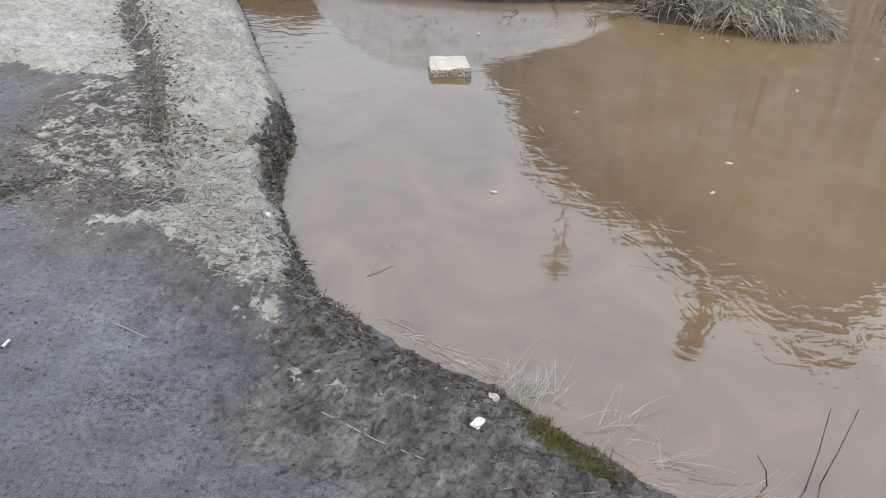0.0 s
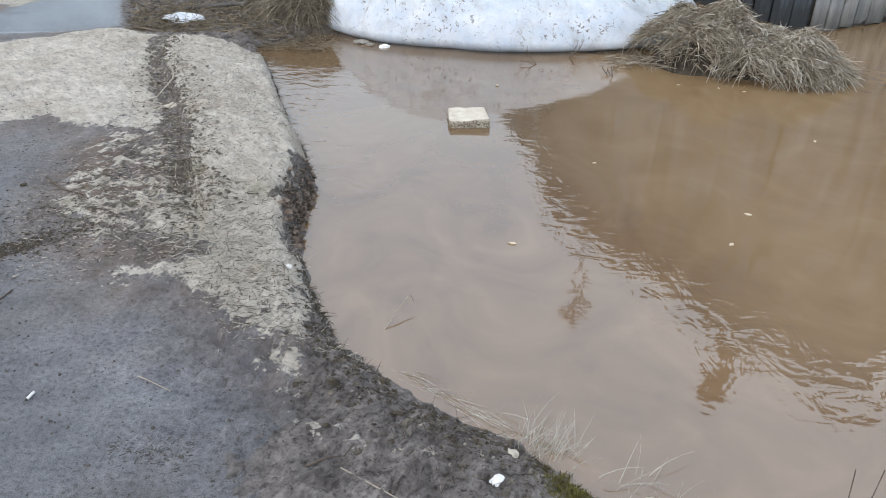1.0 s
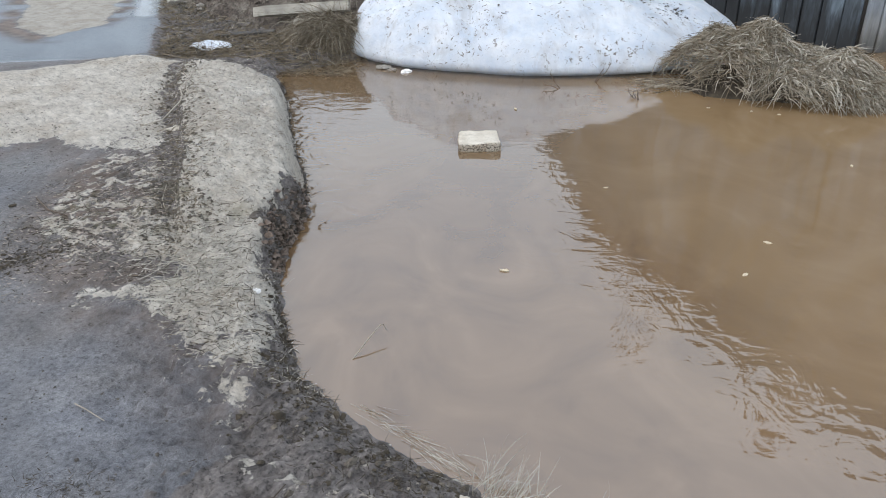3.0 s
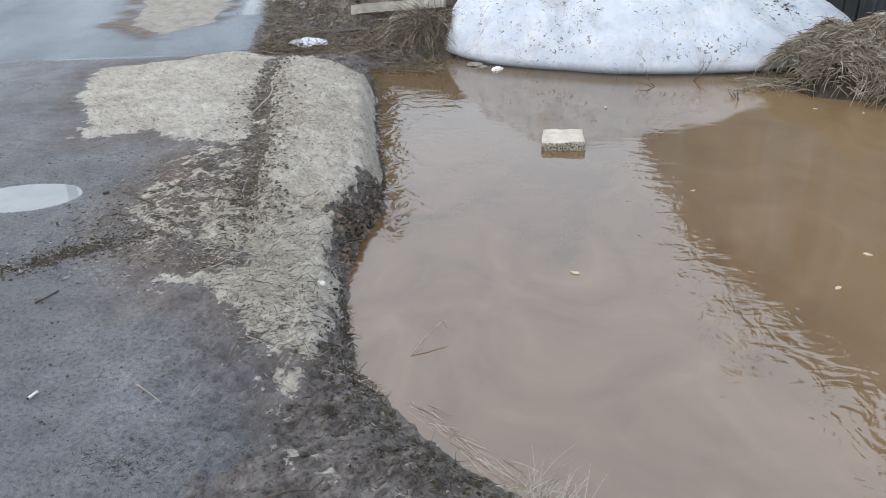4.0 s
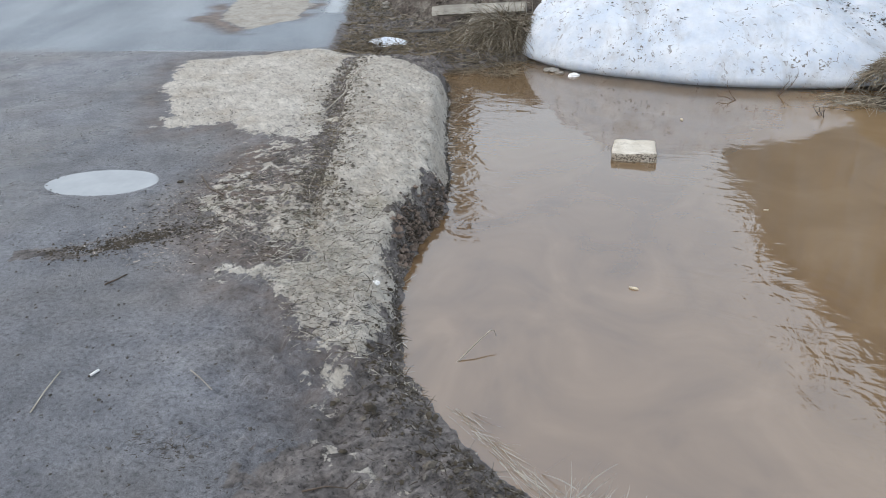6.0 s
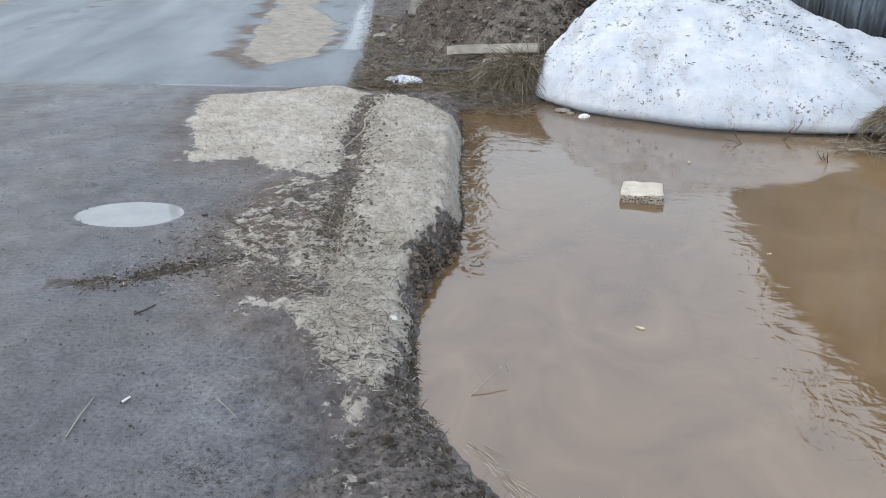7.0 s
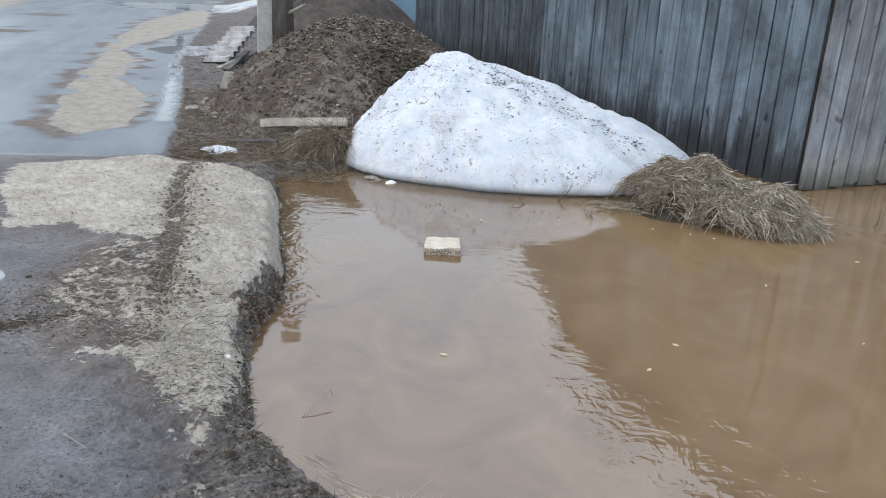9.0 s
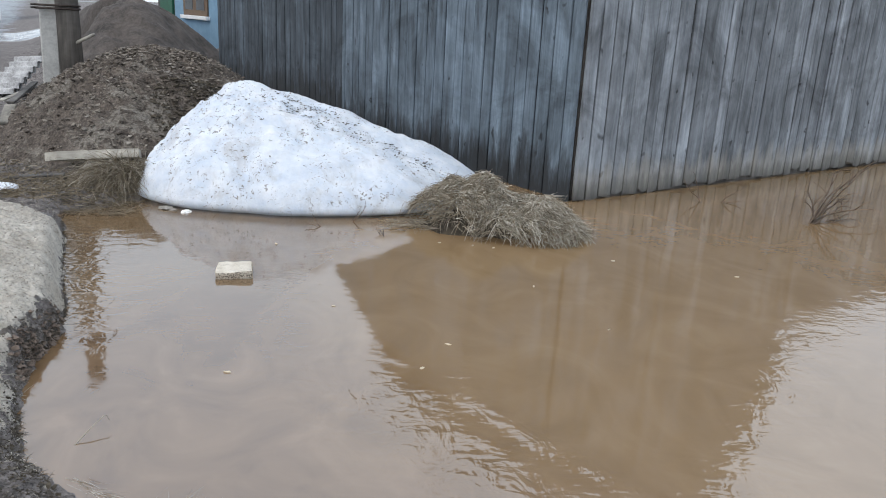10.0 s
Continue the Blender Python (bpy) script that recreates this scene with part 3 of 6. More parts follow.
def build_ground():
    xs = spread_axis(-2.8, 0.75, 0.012, -2.81, 420)
    far = spread_axis(-10.5, -2.85, 0.05, -420, -2.84, 1.09)
    xs = np.concatenate([far[far < -2.83], xs[xs > -2.805]])
    ys = spread_axis(1.15, 6.0, 0.012, -420, 6.01)
    far = spread_axis(6.05, 15.0, 0.05, 6.04, 900, 1.07)
    ys = np.concatenate([ys[ys < 6.01], far[far > 6.045]])
    me, x, y = grid_mesh("ground", xs, ys, ground_height, M_GROUND)
    d = -area_gap(x, y, POND)
    n6, n20, n2 = fbm(x, y, 6, 4, 21), fbm(x, y, 22, 3, 31), fbm(x, y, 2.2, 3, 41)
    dark = np.interp(y, [1.0, 1.6, 1.95, 2.2, 2.6, 2.85, 3.0, 3.35, 3.55, 3.75, 5.5], [0.66, 0.60, 0.24, 0.07, 0.03, 0.05, 0.085, 0.08, 0.03, -0.01, -0.01])
    edge = d - dark + 0.22 * (n6 - 0.5) * step(2.6, 1.8, y) + 0.14 * (n20 - 0.5)
    n50 = fbm(x, y, 48, 2, 37)
    silt = step(-0.045, 0.075, area_gap(x, y, SILT) + 0.20 * (n6 - 0.5) + 0.10 * (n20 - 0.5) + 0.05 * (n50 - 0.5)) * step(-0.03, 0.045, edge + 0.05 * (n50 - 0.5))
    # streaks where the silt thins out towards the road
    streak = fbm(x * 0.9 + y * 0.15, y * 2.2 - x * 0.5, 17, 5, 51)
    thin = step(-1.02, -1.4, x) * step(3.95, 3.55, y) + 0.8 * step(2.6, 2.2, y)
    bare = np.clip(thin, 0, 1) * step(0.455, 0.595, streak * 0.55 + n50 * 0.25 + n2 * 0.2)
    silt = silt * (1 - bare) * (1 - 0.32 * step(2.28, 2.05, y) * step(1.5, 1.8, y))
    silt = silt * (1 - 0.9 * step(0.25, 0.7, np.exp(-((x + 1.15) / 0.30) ** 2 - ((y - 2.62) / 0.13) ** 2) + 0.8 * (n6 - 0.5)))
    rd, _ = line_gap(x, y, RUT)
    across = side_of(x, y, RUT[::-1]) + 0.03 * (n20 - 0.5)
    rut = step(0.045, 0.02, across) * step(-0.13, -0.05, across + 0.12 * (n6 - 0.5)) * step(0.24, 0.18, rd)
    side = step(0.0, -0.05, across) * step(0.50, 0.25, rd + 0.2 * (n6 - 0.5)) * step(0.46, 0.57, n20 * 0.6 + n6 * 0.4) * (0.8 - 0.55 * step(3.4, 4.2, y))
    rut = rut * step(2.85, 3.3, y) * (0.55 + 0.45 * step(0.38, 0.55, n20))
    silt = silt * (1 - np.maximum(rut * 0.9, side))
    soil = np.maximum(step(0.05, -0.05, edge), np.maximum(rut, side))
    spots = np.clip(step(0.60, 0.70, n20) * step(2.5, 1.95, y) * step(1.5, 1.75, y) * step(0.5, 0.35, d), 0, 1)
    silt = np.maximum(silt, 0.62 * spots * step(0.46, 0.54, n50))
    crumbs = step(0.62, 0.74, n20 * 0.6 + n6 * 0.4) * step(1.3, 0.3, d) * 0.6 * (1 - 0.7 * bare)
    soil = np.maximum(soil, crumbs)
    verge = step(-0.05, 0.12, side_of(x, y, ROAD_RIGHT) + 0.15 * (n6 - 0.5)) * step(5.75, 5.9, y - 0.2 * (n6 - 0.5))
    soil = np.maximum(soil, verge)
    corner = step(-2.75, -2.55, x + 0.2 * (n6 - 0.5)) * step(5.15, 5.3, y + 0.2 * (n6 - 0.5)) * (1 - silt)
    soil = np.maximum(soil, corner)
    silt = silt * (1 - verge * step(5.9, 6.0, y))
    blur = np.interp(x, [-7.0, -4.0], [0.7, 0.015])
    far = step(-1.0, 1.0, (beyond_joint(x, y) + 0.6 * (n2 - 0.5) * step(-4.0, -5.5, x)) / blur) * (1 - verge)
    # silt islands on the wet road, with damp brown rims
    isl = area_gap(x, y, ISLAND) + 0.45 * (n2 - 0.5) * step(6.2, 9, y) + 0.16 * (n6 - 0.5)
    silt = np.maximum(silt, step(-0.02, 0.04, isl) * far)
    rim = step(-0.26, -0.06, isl) * far * step(0.40, 0.56, n2 + 0.25 * step(7.5, 6.3, y) * step(-3.8, -4.0, x))
    away = -side_of(x, y, ROAD_LEFT) + 0.6 * (n2 - 0.5)
    lsv = step(0.35, 0.7, away) * step(2.6, 1.9, away)
    soil = np.maximum(soil, step(1.9, 2.6, away) * step(2.0, 5.0, y))
    silt = np.maximum(silt, lsv * step(2.0, 5.0, y))
    stain = np.maximum(rim * 0.95, 0.9 * np.exp(-((x + 1.12) / 0.30) ** 2 - ((y - 2.60) / 0.16) ** 2) * step(0.35, 0.6, n6 + 0.15))
    stain = np.maximum(stain, 0.75 * step(0.30, 0.0, area_gap(x, y, SILT) * -1 + 0.2 * (n6 - 0.5)) * (0.45 + 0.55 * step(0.42, 0.6, n6)))
    stain = np.maximum(stain, 0.97 * bare * step(-0.15, 0.05, area_gap(x, y, SILT) + 0.2 * (n6 - 0.5)))
    for bx, by, rx, ry in ((-11.6, 16.0, 0.55, 0.5), (-14.6, 21.7, 0.8, 0.8), (-4.35, 6.8, 0.35, 0.28)):
        stain = np.maximum(stain, 0.9 * far * step(1.0, 0.7, np.hypot((x - bx) / rx, (y - by) / ry) + 0.9 * (n2 - 0.5) + 0.5 * (n6 - 0.5)))
    # a broken line of damp patches down the middle of the far road
    cd, _ = line_gap(x, y, [(-7.7, 7.3), (-8.2, 8.35), (-9.16, 10.1), (-9.57, 11.3), (-10.37, 13.4), (-11.8, 15.95), (-12.4, 17.3)])
    stain = np.maximum(stain, 0.8 * far * step(0.20, 0.08, cd + 0.5 * (n6 - 0.5)) * step(0.48, 0.6, n2 * 0.5 + n6 * 0.5))
    ld, _ = line_gap(x, y, [(-2.02, 2.32), (-1.84, 2.42), (-1.62, 2.66), (-1.45, 2.80)])
    debris = step(0.11, 0.03, ld + 0.10 * (n20 - 0.5)) * step(0.33, 0.5, n20)
    soil = np.maximum(soil, debris * 0.9)
    gd, _ = line_gap(x, y, GUTTER)
    jd = np.abs(beyond_joint(x, y) - 0.03)
    film = step(0.13, 0.07, gd + 0.10 * (n2 - 0.5)) * step(0.30, 0.45, fbm(x, y, 0.9, 2, 61) + 0.1) * (1 - silt)
    blob = np.hypot((x + 6.45) / 0.8, (y - 14.6) / 1.3) + 0.5 * (n2 - 0.5)
    film = np.maximum(film, step(1.0, 0.9, blob))
    film = np.maximum(film, step(1.0, 0.8, np.hypot((x + 13.5) / 4.5, (y - 31.0) / 3.5) + 0.4 * (n2 - 0.5)))
    film = np.maximum(film, step(0.06, 0.03, jd) * step(-4.6, -4.0, x) * step(-2.9, -3.2, x) * (1 - silt))
    moss = step(0.24, 0.10, np.hypot((x - 0.37) / 0.8, (y - 1.60) / 0.8) + 0.10 + 0.22 * (n20 - 0.5) + 0.12 * (n6 - 0.5)) * (d > -0.02)
    green = 0.35 * step(0.55, 0.7, n6) * step(0.35, 0.1, np.hypot(x + 1.05, y - 3.0)) + 0.5 * step(0.56, 0.66, n20) * np.exp(-((x + 1.35) / 0.35) ** 2 - ((y - 3.1) / 0.3) ** 2)
    green = np.maximum(green, 0.45 * step(0.42, 0.58, n20) * step(1.0, 0.5, np.hypot((x + 3.35) / 0.45, (y - 8.2) / 1.0)))
    paint(me, "zones", silt * (1 - film), np.clip(soil * (1 - film), 0, 1), film)
    paint(me, "covers", np.clip(np.maximum(moss, green), 0, 1), far, np.clip(stain * (1 - silt), 0, 1))
    tagged(new("ground", me), "wet asphalt road, pale silt bank and dark soil verge", "ground", kind="structure")


def build_water():
    xs = spread_axis(-1.0, 3.0, 0.035, -1.9, 13.5, 1.15)
    ys = spread_axis(1.0, 6.5, 0.035, -1.6, 12.0, 1.15)
    xs, ys = xs[(xs > -2.0) & (xs < 13.9)], ys[(ys > -1.7) & (ys < 12.1)]
    me, x, y = grid_mesh("water", xs, ys, lambda a, b: WATER + 0 * a, M_WATER)
    rd, _ = line_gap(x, y, [(0.35, 4.2), (0.50, 3.2), (0.95, 2.55), (1.3, 2.1), (2.0, 1.7)])
    rip = 0.85 * np.exp(-(rd / 0.22) ** 2) * (1 - 0.55 * step(2.7, 3.5, y))
    cd, _ = line_gap(x, y, [(1.36, 3.6), (1.34, 3.1), (1.32, 2.8), (1.56, 2.45), (1.9, 2.0)])
    rip = np.maximum(rip, 0.6 * np.exp(-(cd / 0.07) ** 2))
    ed, _ = line_gap(x, y, [(2.2, 2.0), (2.57, 2.6), (3.15, 3.37), (3.8, 3.9), (4.6, 4.4)])
    rip = np.maximum(rip, 0.7 * np.exp(-(ed / 0.2) ** 2))
    bd, _ = line_gap(x, y, SHORE[9:])
    rip = np.maximum(rip, 0.9 * np.exp(-(bd / 0.36) ** 2) * step(3.0, 3.5, y) * step(5.7, 5.2, y))
    n2 = fbm(x, y, 1.3, 3, 91)
    rip = np.clip(rip * (0.45 + 1.1 * n2), 0, 1)
    fd, _ = line_gap(x, y, [(1.6, 0.9), (0.5, 2.0), (0.0, 2.6), (-0.1, 3.2)])
    plume = step(1.3, 0.3, fd + 0.6 * (n2 - 0.5))
    # far left: darker mud colour standing in for stronger reflection at grazing view
    mirror_dark = np.maximum(step(2.9, 4.8, y + 0.8 * (n2 - 0.5)) * step(1.1, 0.1, x), 0.0)
    paint(me, "plume", plume, rip, mirror_dark)
    tagged(new("water", me), "muddy brown flood water with gentle ripples", "water", kind="structure")
    n = 40
    wave = [1 + 0.05 * math.sin(3 * k * math.tau / n + 1) + 0.03 * math.sin(7 * k * math.tau / n) for k in range(n)]
    ring = [(0.44 * wave[k] * math.cos(k * math.tau / n), 0.28 * wave[k] * math.sin(k * math.tau / n), 0) for k in range(n)]
    pool = new("puddle", mesh_of("puddle", ring, [tuple(range(n))], M_PUDDLE))
    pool.matrix_world = pose(PUDDLE[0], PUDDLE[1], -0.0055, 0, 0, 18)
    tagged(pool, "shallow puddle on the asphalt, coloured pale for reflected sky", "puddle", kind="structure")


def puddle_material():
    m, tree, sh = material("puddle_water")
    v = coords(tree)
    # pale grey base colour adds to the puddle's reflection of the sky
    col = ramp(tree, noise_at(tree, v, 6), (0.3, (0.30, 0.32, 0.33)), (0.7, (0.38, 0.40, 0.41)))
    tree.links.new(col, sh.inputs["Base Color"])
    sh.inputs["Roughness"].default_value = 0.02
    sh.inputs["IOR"].default_value = 1.333
    return m


M_PUDDLE = puddle_material()
build_ground()
build_water()


# ---- shed and fences of upright boards ----
CORNER = Vector((2.713, 6.784, 0.0))
ALONG_R = Vector((0.8623, 0.5063, 0.0))
ALONG_L = Vector((-0.5063, 0.8623, 0.0))


def plank_mesh(w, z0, z1, thick, cut, r, mat):
    """An upright board with chamfered edges, a ragged foot and a cut top."""
    c, ring = 0.006, []
    outline = [(-w / 2, 0), (-w / 2, thick - c), (-w / 2 + c, thick), (0, thick + 0.002), (w / 2 - c, thick), (w / 2, thick - c), (w / 2, 0)]
    foot = r.uniform(-0.03, 0.03)
    verts = []
    for level in range(3):
        for px, py in outline:
            u = px / w
            if level == 0:
                z = z0 + foot + r.uniform(-0.03, 0.03)
            elif level == 1:
                z = (z0 + z1) / 2
            else:
                z = z1 + cut * u
            verts.append((px + (0.004 * r.uniform(-1, 1) if level == 1 else 0), py, z))
    n, faces = len(outline), []
    for level in range(2):
        for k in range(n):
            a, b = level * n + k, level * n + (k + 1) % n
            faces.append((a, a + n, b + n, b))
    faces += [tuple(range(n)), tuple(range(3 * n - 1, 2 * n - 1, -1))]
    return mesh_of("board", verts, faces, mat, smooth=False)


def board_row(owner, along, out, s0, s1, top, mat, seed, base=-0.34, width=0.19):
    r = random.Random(seed)
    x_axis = along if along.cross(out).z > 0 else -along
    s = s0
    while s < s1 - 0.03:
        w = min(width * r.uniform(0.78, 1.2), s1 - s)
        mid = s + w / 2
        slope = (top(mid + 0.05) - top(mid - 0.05)) / 0.1
        if x_axis != along:
            slope = -slope
        t = top(mid) + r.uniform(-0.02, 0.02)
        me = plank_mesh(w - r.choice((0.008, 0.010, 0.014, 0.022)), base, t, 0.025, slope * w, r, mat)
        place = CORNER + along * mid + out * r.uniform(0.0, 0.012) - owner.location
        turn = Matrix((x_axis, out, Vector((0, 0, 1)))).transposed().to_4x4()
        part("board", me, owner, Matrix.Translation(place) @ turn @ pose(0, 0, 0, 0, r.uniform(-0.35, 0.35), r.uniform(-1.2, 1.2)))
        s += w


def slab(name, along, out, s0, s1, o0, o1, z0, z1, mat, owner, label=""):
    """A straight bar or wall between two stations of a row."""
    corners = []
    for z in (z0, z1):
        for s, o in ((s0, o0), (s1, o0), (s1, o1), (s0, o1)):
            corners.append(CORNER + along * s + out * o + Vector((0, 0, z)) - owner.location)
    faces = [(3, 2, 1, 0), (4, 5, 6, 7), (0, 1, 5, 4), (1, 2, 6, 5), (2, 3, 7, 6), (3, 0, 4, 7)]
    return part(name, mesh_of(name, corners, faces, mat, smooth=False), owner, label=label)


DEEP, BROAD = 3.45, 4.1


def gable(s):
    return 2.86 + (2.2 / 2.4) * s if s < 2.4 else 5.06 - (s - 2.4) * 1.27


def build_shed():
    out_r, out_l = -ALONG_L, -ALONG_R
    shed = thing("shed", CORNER.copy(), "grey weathered board shed standing in the flood water", "shed")
    build_chimney(shed)
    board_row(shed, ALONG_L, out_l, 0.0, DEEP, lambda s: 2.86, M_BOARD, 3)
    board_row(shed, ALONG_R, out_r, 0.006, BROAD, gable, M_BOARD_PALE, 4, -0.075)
    slab("corner_post", ALONG_R, out_r, 0.02, 0.12, -0.12, -0.02, -0.4, 2.84, M_DARKWOOD, shed)
    slab("back_wall", ALONG_R, out_r, 0.0, BROAD, -DEEP - 0.05, -DEEP, -0.4, 2.8, M_DARKWOOD, shed)
    slab("side_wall", ALONG_L, out_l, 0.0, DEEP, -BROAD - 0.05, -BROAD, -0.4, 2.8, M_DARKWOOD, shed)
    slab("lining", ALONG_L, out_l, 0.1, DEEP - 0.05, -0.10, -0.06, -0.4, 2.8, M_DARKWOOD, shed)
    slab("lining", ALONG_R, out_r, 0.1, BROAD - 0.05, -0.10, -0.06, -0.4, 2.8, M_DARKWOOD, shed)
    slab("sill", ALONG_R, out_r, 0.13, BROAD - 0.05, -0.055, -0.005, -0.4, 0.10, M_DARKWOOD, shed)
    for s0, s1 in ((-0.12, 2.42), (BROAD + 0.15, 2.38)):
        z0, z1 = (gable(0) - 0.10, gable(2.4) + 0.03) if s0 < 1 else (gable(BROAD) - 0.17, gable(2.4) + 0.03)
        pts = []
        for o in (0.08, -DEEP - 0.1):
            for s, z in ((s0, z0), (s1, z1), (s1, z1 + 0.06), (s0, z0 + 0.06)):
                pts.append(CORNER + ALONG_R * s + out_r * o + Vector((0, 0, z)) - shed.location)
        part("roof_slope", mesh_of("roof_slope", pts, [(0, 1, 2, 3), (7, 6, 5, 4), (0, 4, 5, 1), (1, 5, 6, 2), (2, 6, 7, 3), (3, 7, 4, 0)], M_ROOF, smooth=False), shed)


def build_chimney(shed):
    # square brick stack on the roof slope
    at = ALONG_R * 1.14 + ALONG_L * 0.9
    bm = box_bm(0.19, 0.19, 1.2, 0.01)
    stack = part("chimney", to_mesh("chimney", bm, M_BRICK), shed, pose(at.x, at.y, 3.72, 0, 0, 30.4), "sooty brick chimney")
    part("chimney_cap", to_mesh("chimney_cap", box_bm(0.27, 0.27, 0.07, 0.015), M_BRICK), stack, pose(0, 0, 1.2))


def build_fences():
    left = thing("board_fence", CORNER + ALONG_L * 3.5, "dark weathered board fence behind snow and dirt piles", "fence")
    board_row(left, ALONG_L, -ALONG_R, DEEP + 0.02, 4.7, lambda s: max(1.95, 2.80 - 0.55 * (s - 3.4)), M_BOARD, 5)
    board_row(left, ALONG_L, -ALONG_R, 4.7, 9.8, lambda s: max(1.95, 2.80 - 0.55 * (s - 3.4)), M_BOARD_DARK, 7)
    slab("rail", ALONG_L, -ALONG_R, DEEP, 9.8, -0.07, -0.01, 0.45, 0.55, M_DARKWOOD, left)
    slab("rail", ALONG_L, -ALONG_R, DEEP, 9.8, -0.07, -0.01, 1.55, 1.65, M_DARKWOOD, left)
    right = thing("board_fence", CORNER + ALONG_R * 4.2, "pale grey board fence standing in flood water", "fence")
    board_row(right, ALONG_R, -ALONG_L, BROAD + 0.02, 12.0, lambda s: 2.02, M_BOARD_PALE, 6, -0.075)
    slab("sill", ALONG_R, -ALONG_L, BROAD, 12.0, -0.08, -0.015, -0.4, 0.12, M_DARKWOOD, right)
    slab("rail", ALONG_R, -ALONG_L, BROAD, 12.0, -0.07, -0.01, 0.4, 0.5, M_DARKWOOD, right)
    slab("rail", ALONG_R, -ALONG_L, BROAD, 12.0, -0.07, -0.01, 1.5, 1.6, M_DARKWOOD, right)


build_shed()
build_fences()


# ---- mounds ----
def ring_mound(name, centre, reach, height, foot, mat, rings=60, spokes=150, lip=0.12, power=1.15, rough=0.05, seed=0, grain=3.0, blunt=0.0, fuller=0.0, undercut=0.0, wavy=1.0):
    """A mound about a peak. reach: degrees and metres out to the foot, all the way round."""
    a = np.array([r[0] for r in reach] + [reach[0][0] + 360], float)
    b = np.array([r[1] for r in reach] + [reach[0][1]], float)
    verts, faces = [], []
    for i in range(rings + 1):
        u = i / rings
        for k in range(spokes):
            th = 360 * k / spokes
            turn = math.radians(th)
            t = (th - a[0]) % 360 + a[0]
            far = float(np.interp(t, a, b)) * (1 + wavy * u * (0.05 * math.sin(5 * turn + seed) + 0.03 * math.sin(11 * turn + 2 * seed)))
            x, y = centre[0] + far * u * math.cos(turn), centre[1] + far * u * math.sin(turn)
            soft = (math.sqrt(u * u + blunt) - math.sqrt(blunt)) / (math.sqrt(1 + blunt) - math.sqrt(blunt))
            z = foot + height * (lip * (1 - u ** 18) + (1 - lip) * (1 - soft ** (power + fuller * max(0.0, -math.cos(turn + 0.5)))))
            verts.append((x, y, z))
    v = np.array(verts)
    fade = np.repeat(1 - (np.arange(rings + 1) / rings) ** 6, spokes)
    v[:, 2] += rough * fade * (fbm(v[:, 0] + v[:, 2], v[:, 1] + v[:, 2], grain, 5, seed + 3) - 0.5) * 2
    v[:spokes, :] = v[:spokes, :].mean(0)
    if undercut:
        inner = v[-spokes:].copy()
        inner[:, :2] = np.array(centre) + (inner[:, :2] - np.array(centre)) * (1 - undercut)
        inner[:, 2] -= 0.07
        v = np.vstack([v, inner])
        rings += 1
    for i in range(rings):
        for k in range(spokes):
            p, q = i * spokes + k, i * spokes + (k + 1) % spokes
            faces.append((p, p + spokes, q + spokes, q))
    return v, faces


def lumps(n, spot, size, seed, flat=0.6):
    """Many small angular lumps as one lot of vertices and faces. spot(r): a place."""
    r = random.Random(seed)
    base = [(1, 0, 0), (0.3, 0.9, 0.1), (-0.8, 0.5, 0), (-0.7, -0.6, 0.05), (0.35, -0.9, 0), (0.1, 0.05, 1), (0, 0, -0.7), (0.45, 0.35, 0.75)]
    tris = [(0, 1, 7), (1, 5, 7), (0, 7, 5), (1, 2, 5), (2, 3, 5), (3, 4, 5), (4, 0, 5), (1, 0, 6), (2, 1, 6), (3, 2, 6), (4, 3, 6), (0, 4, 6)]
    verts, faces = [], []
    for _ in range(n):
        p = spot(r)
        if p is None:
            continue
        s = size * (0.35 + 1.3 * r.random() ** 3)
        m = pose(*p, r.uniform(-25, 25), r.uniform(-25, 25), r.uniform(0, 360)) @ Matrix.Diagonal((s * r.uniform(0.7, 1.4), s * r.uniform(0.7, 1.2), s * flat * r.uniform(0.6, 1.3), 1))
        k = len(verts)
        verts += [tuple(m @ (Vector(b) * r.uniform(0.8, 1.2))) for b in base]
        faces += [tuple(k + i for i in t) for t in tris]
    return verts, faces


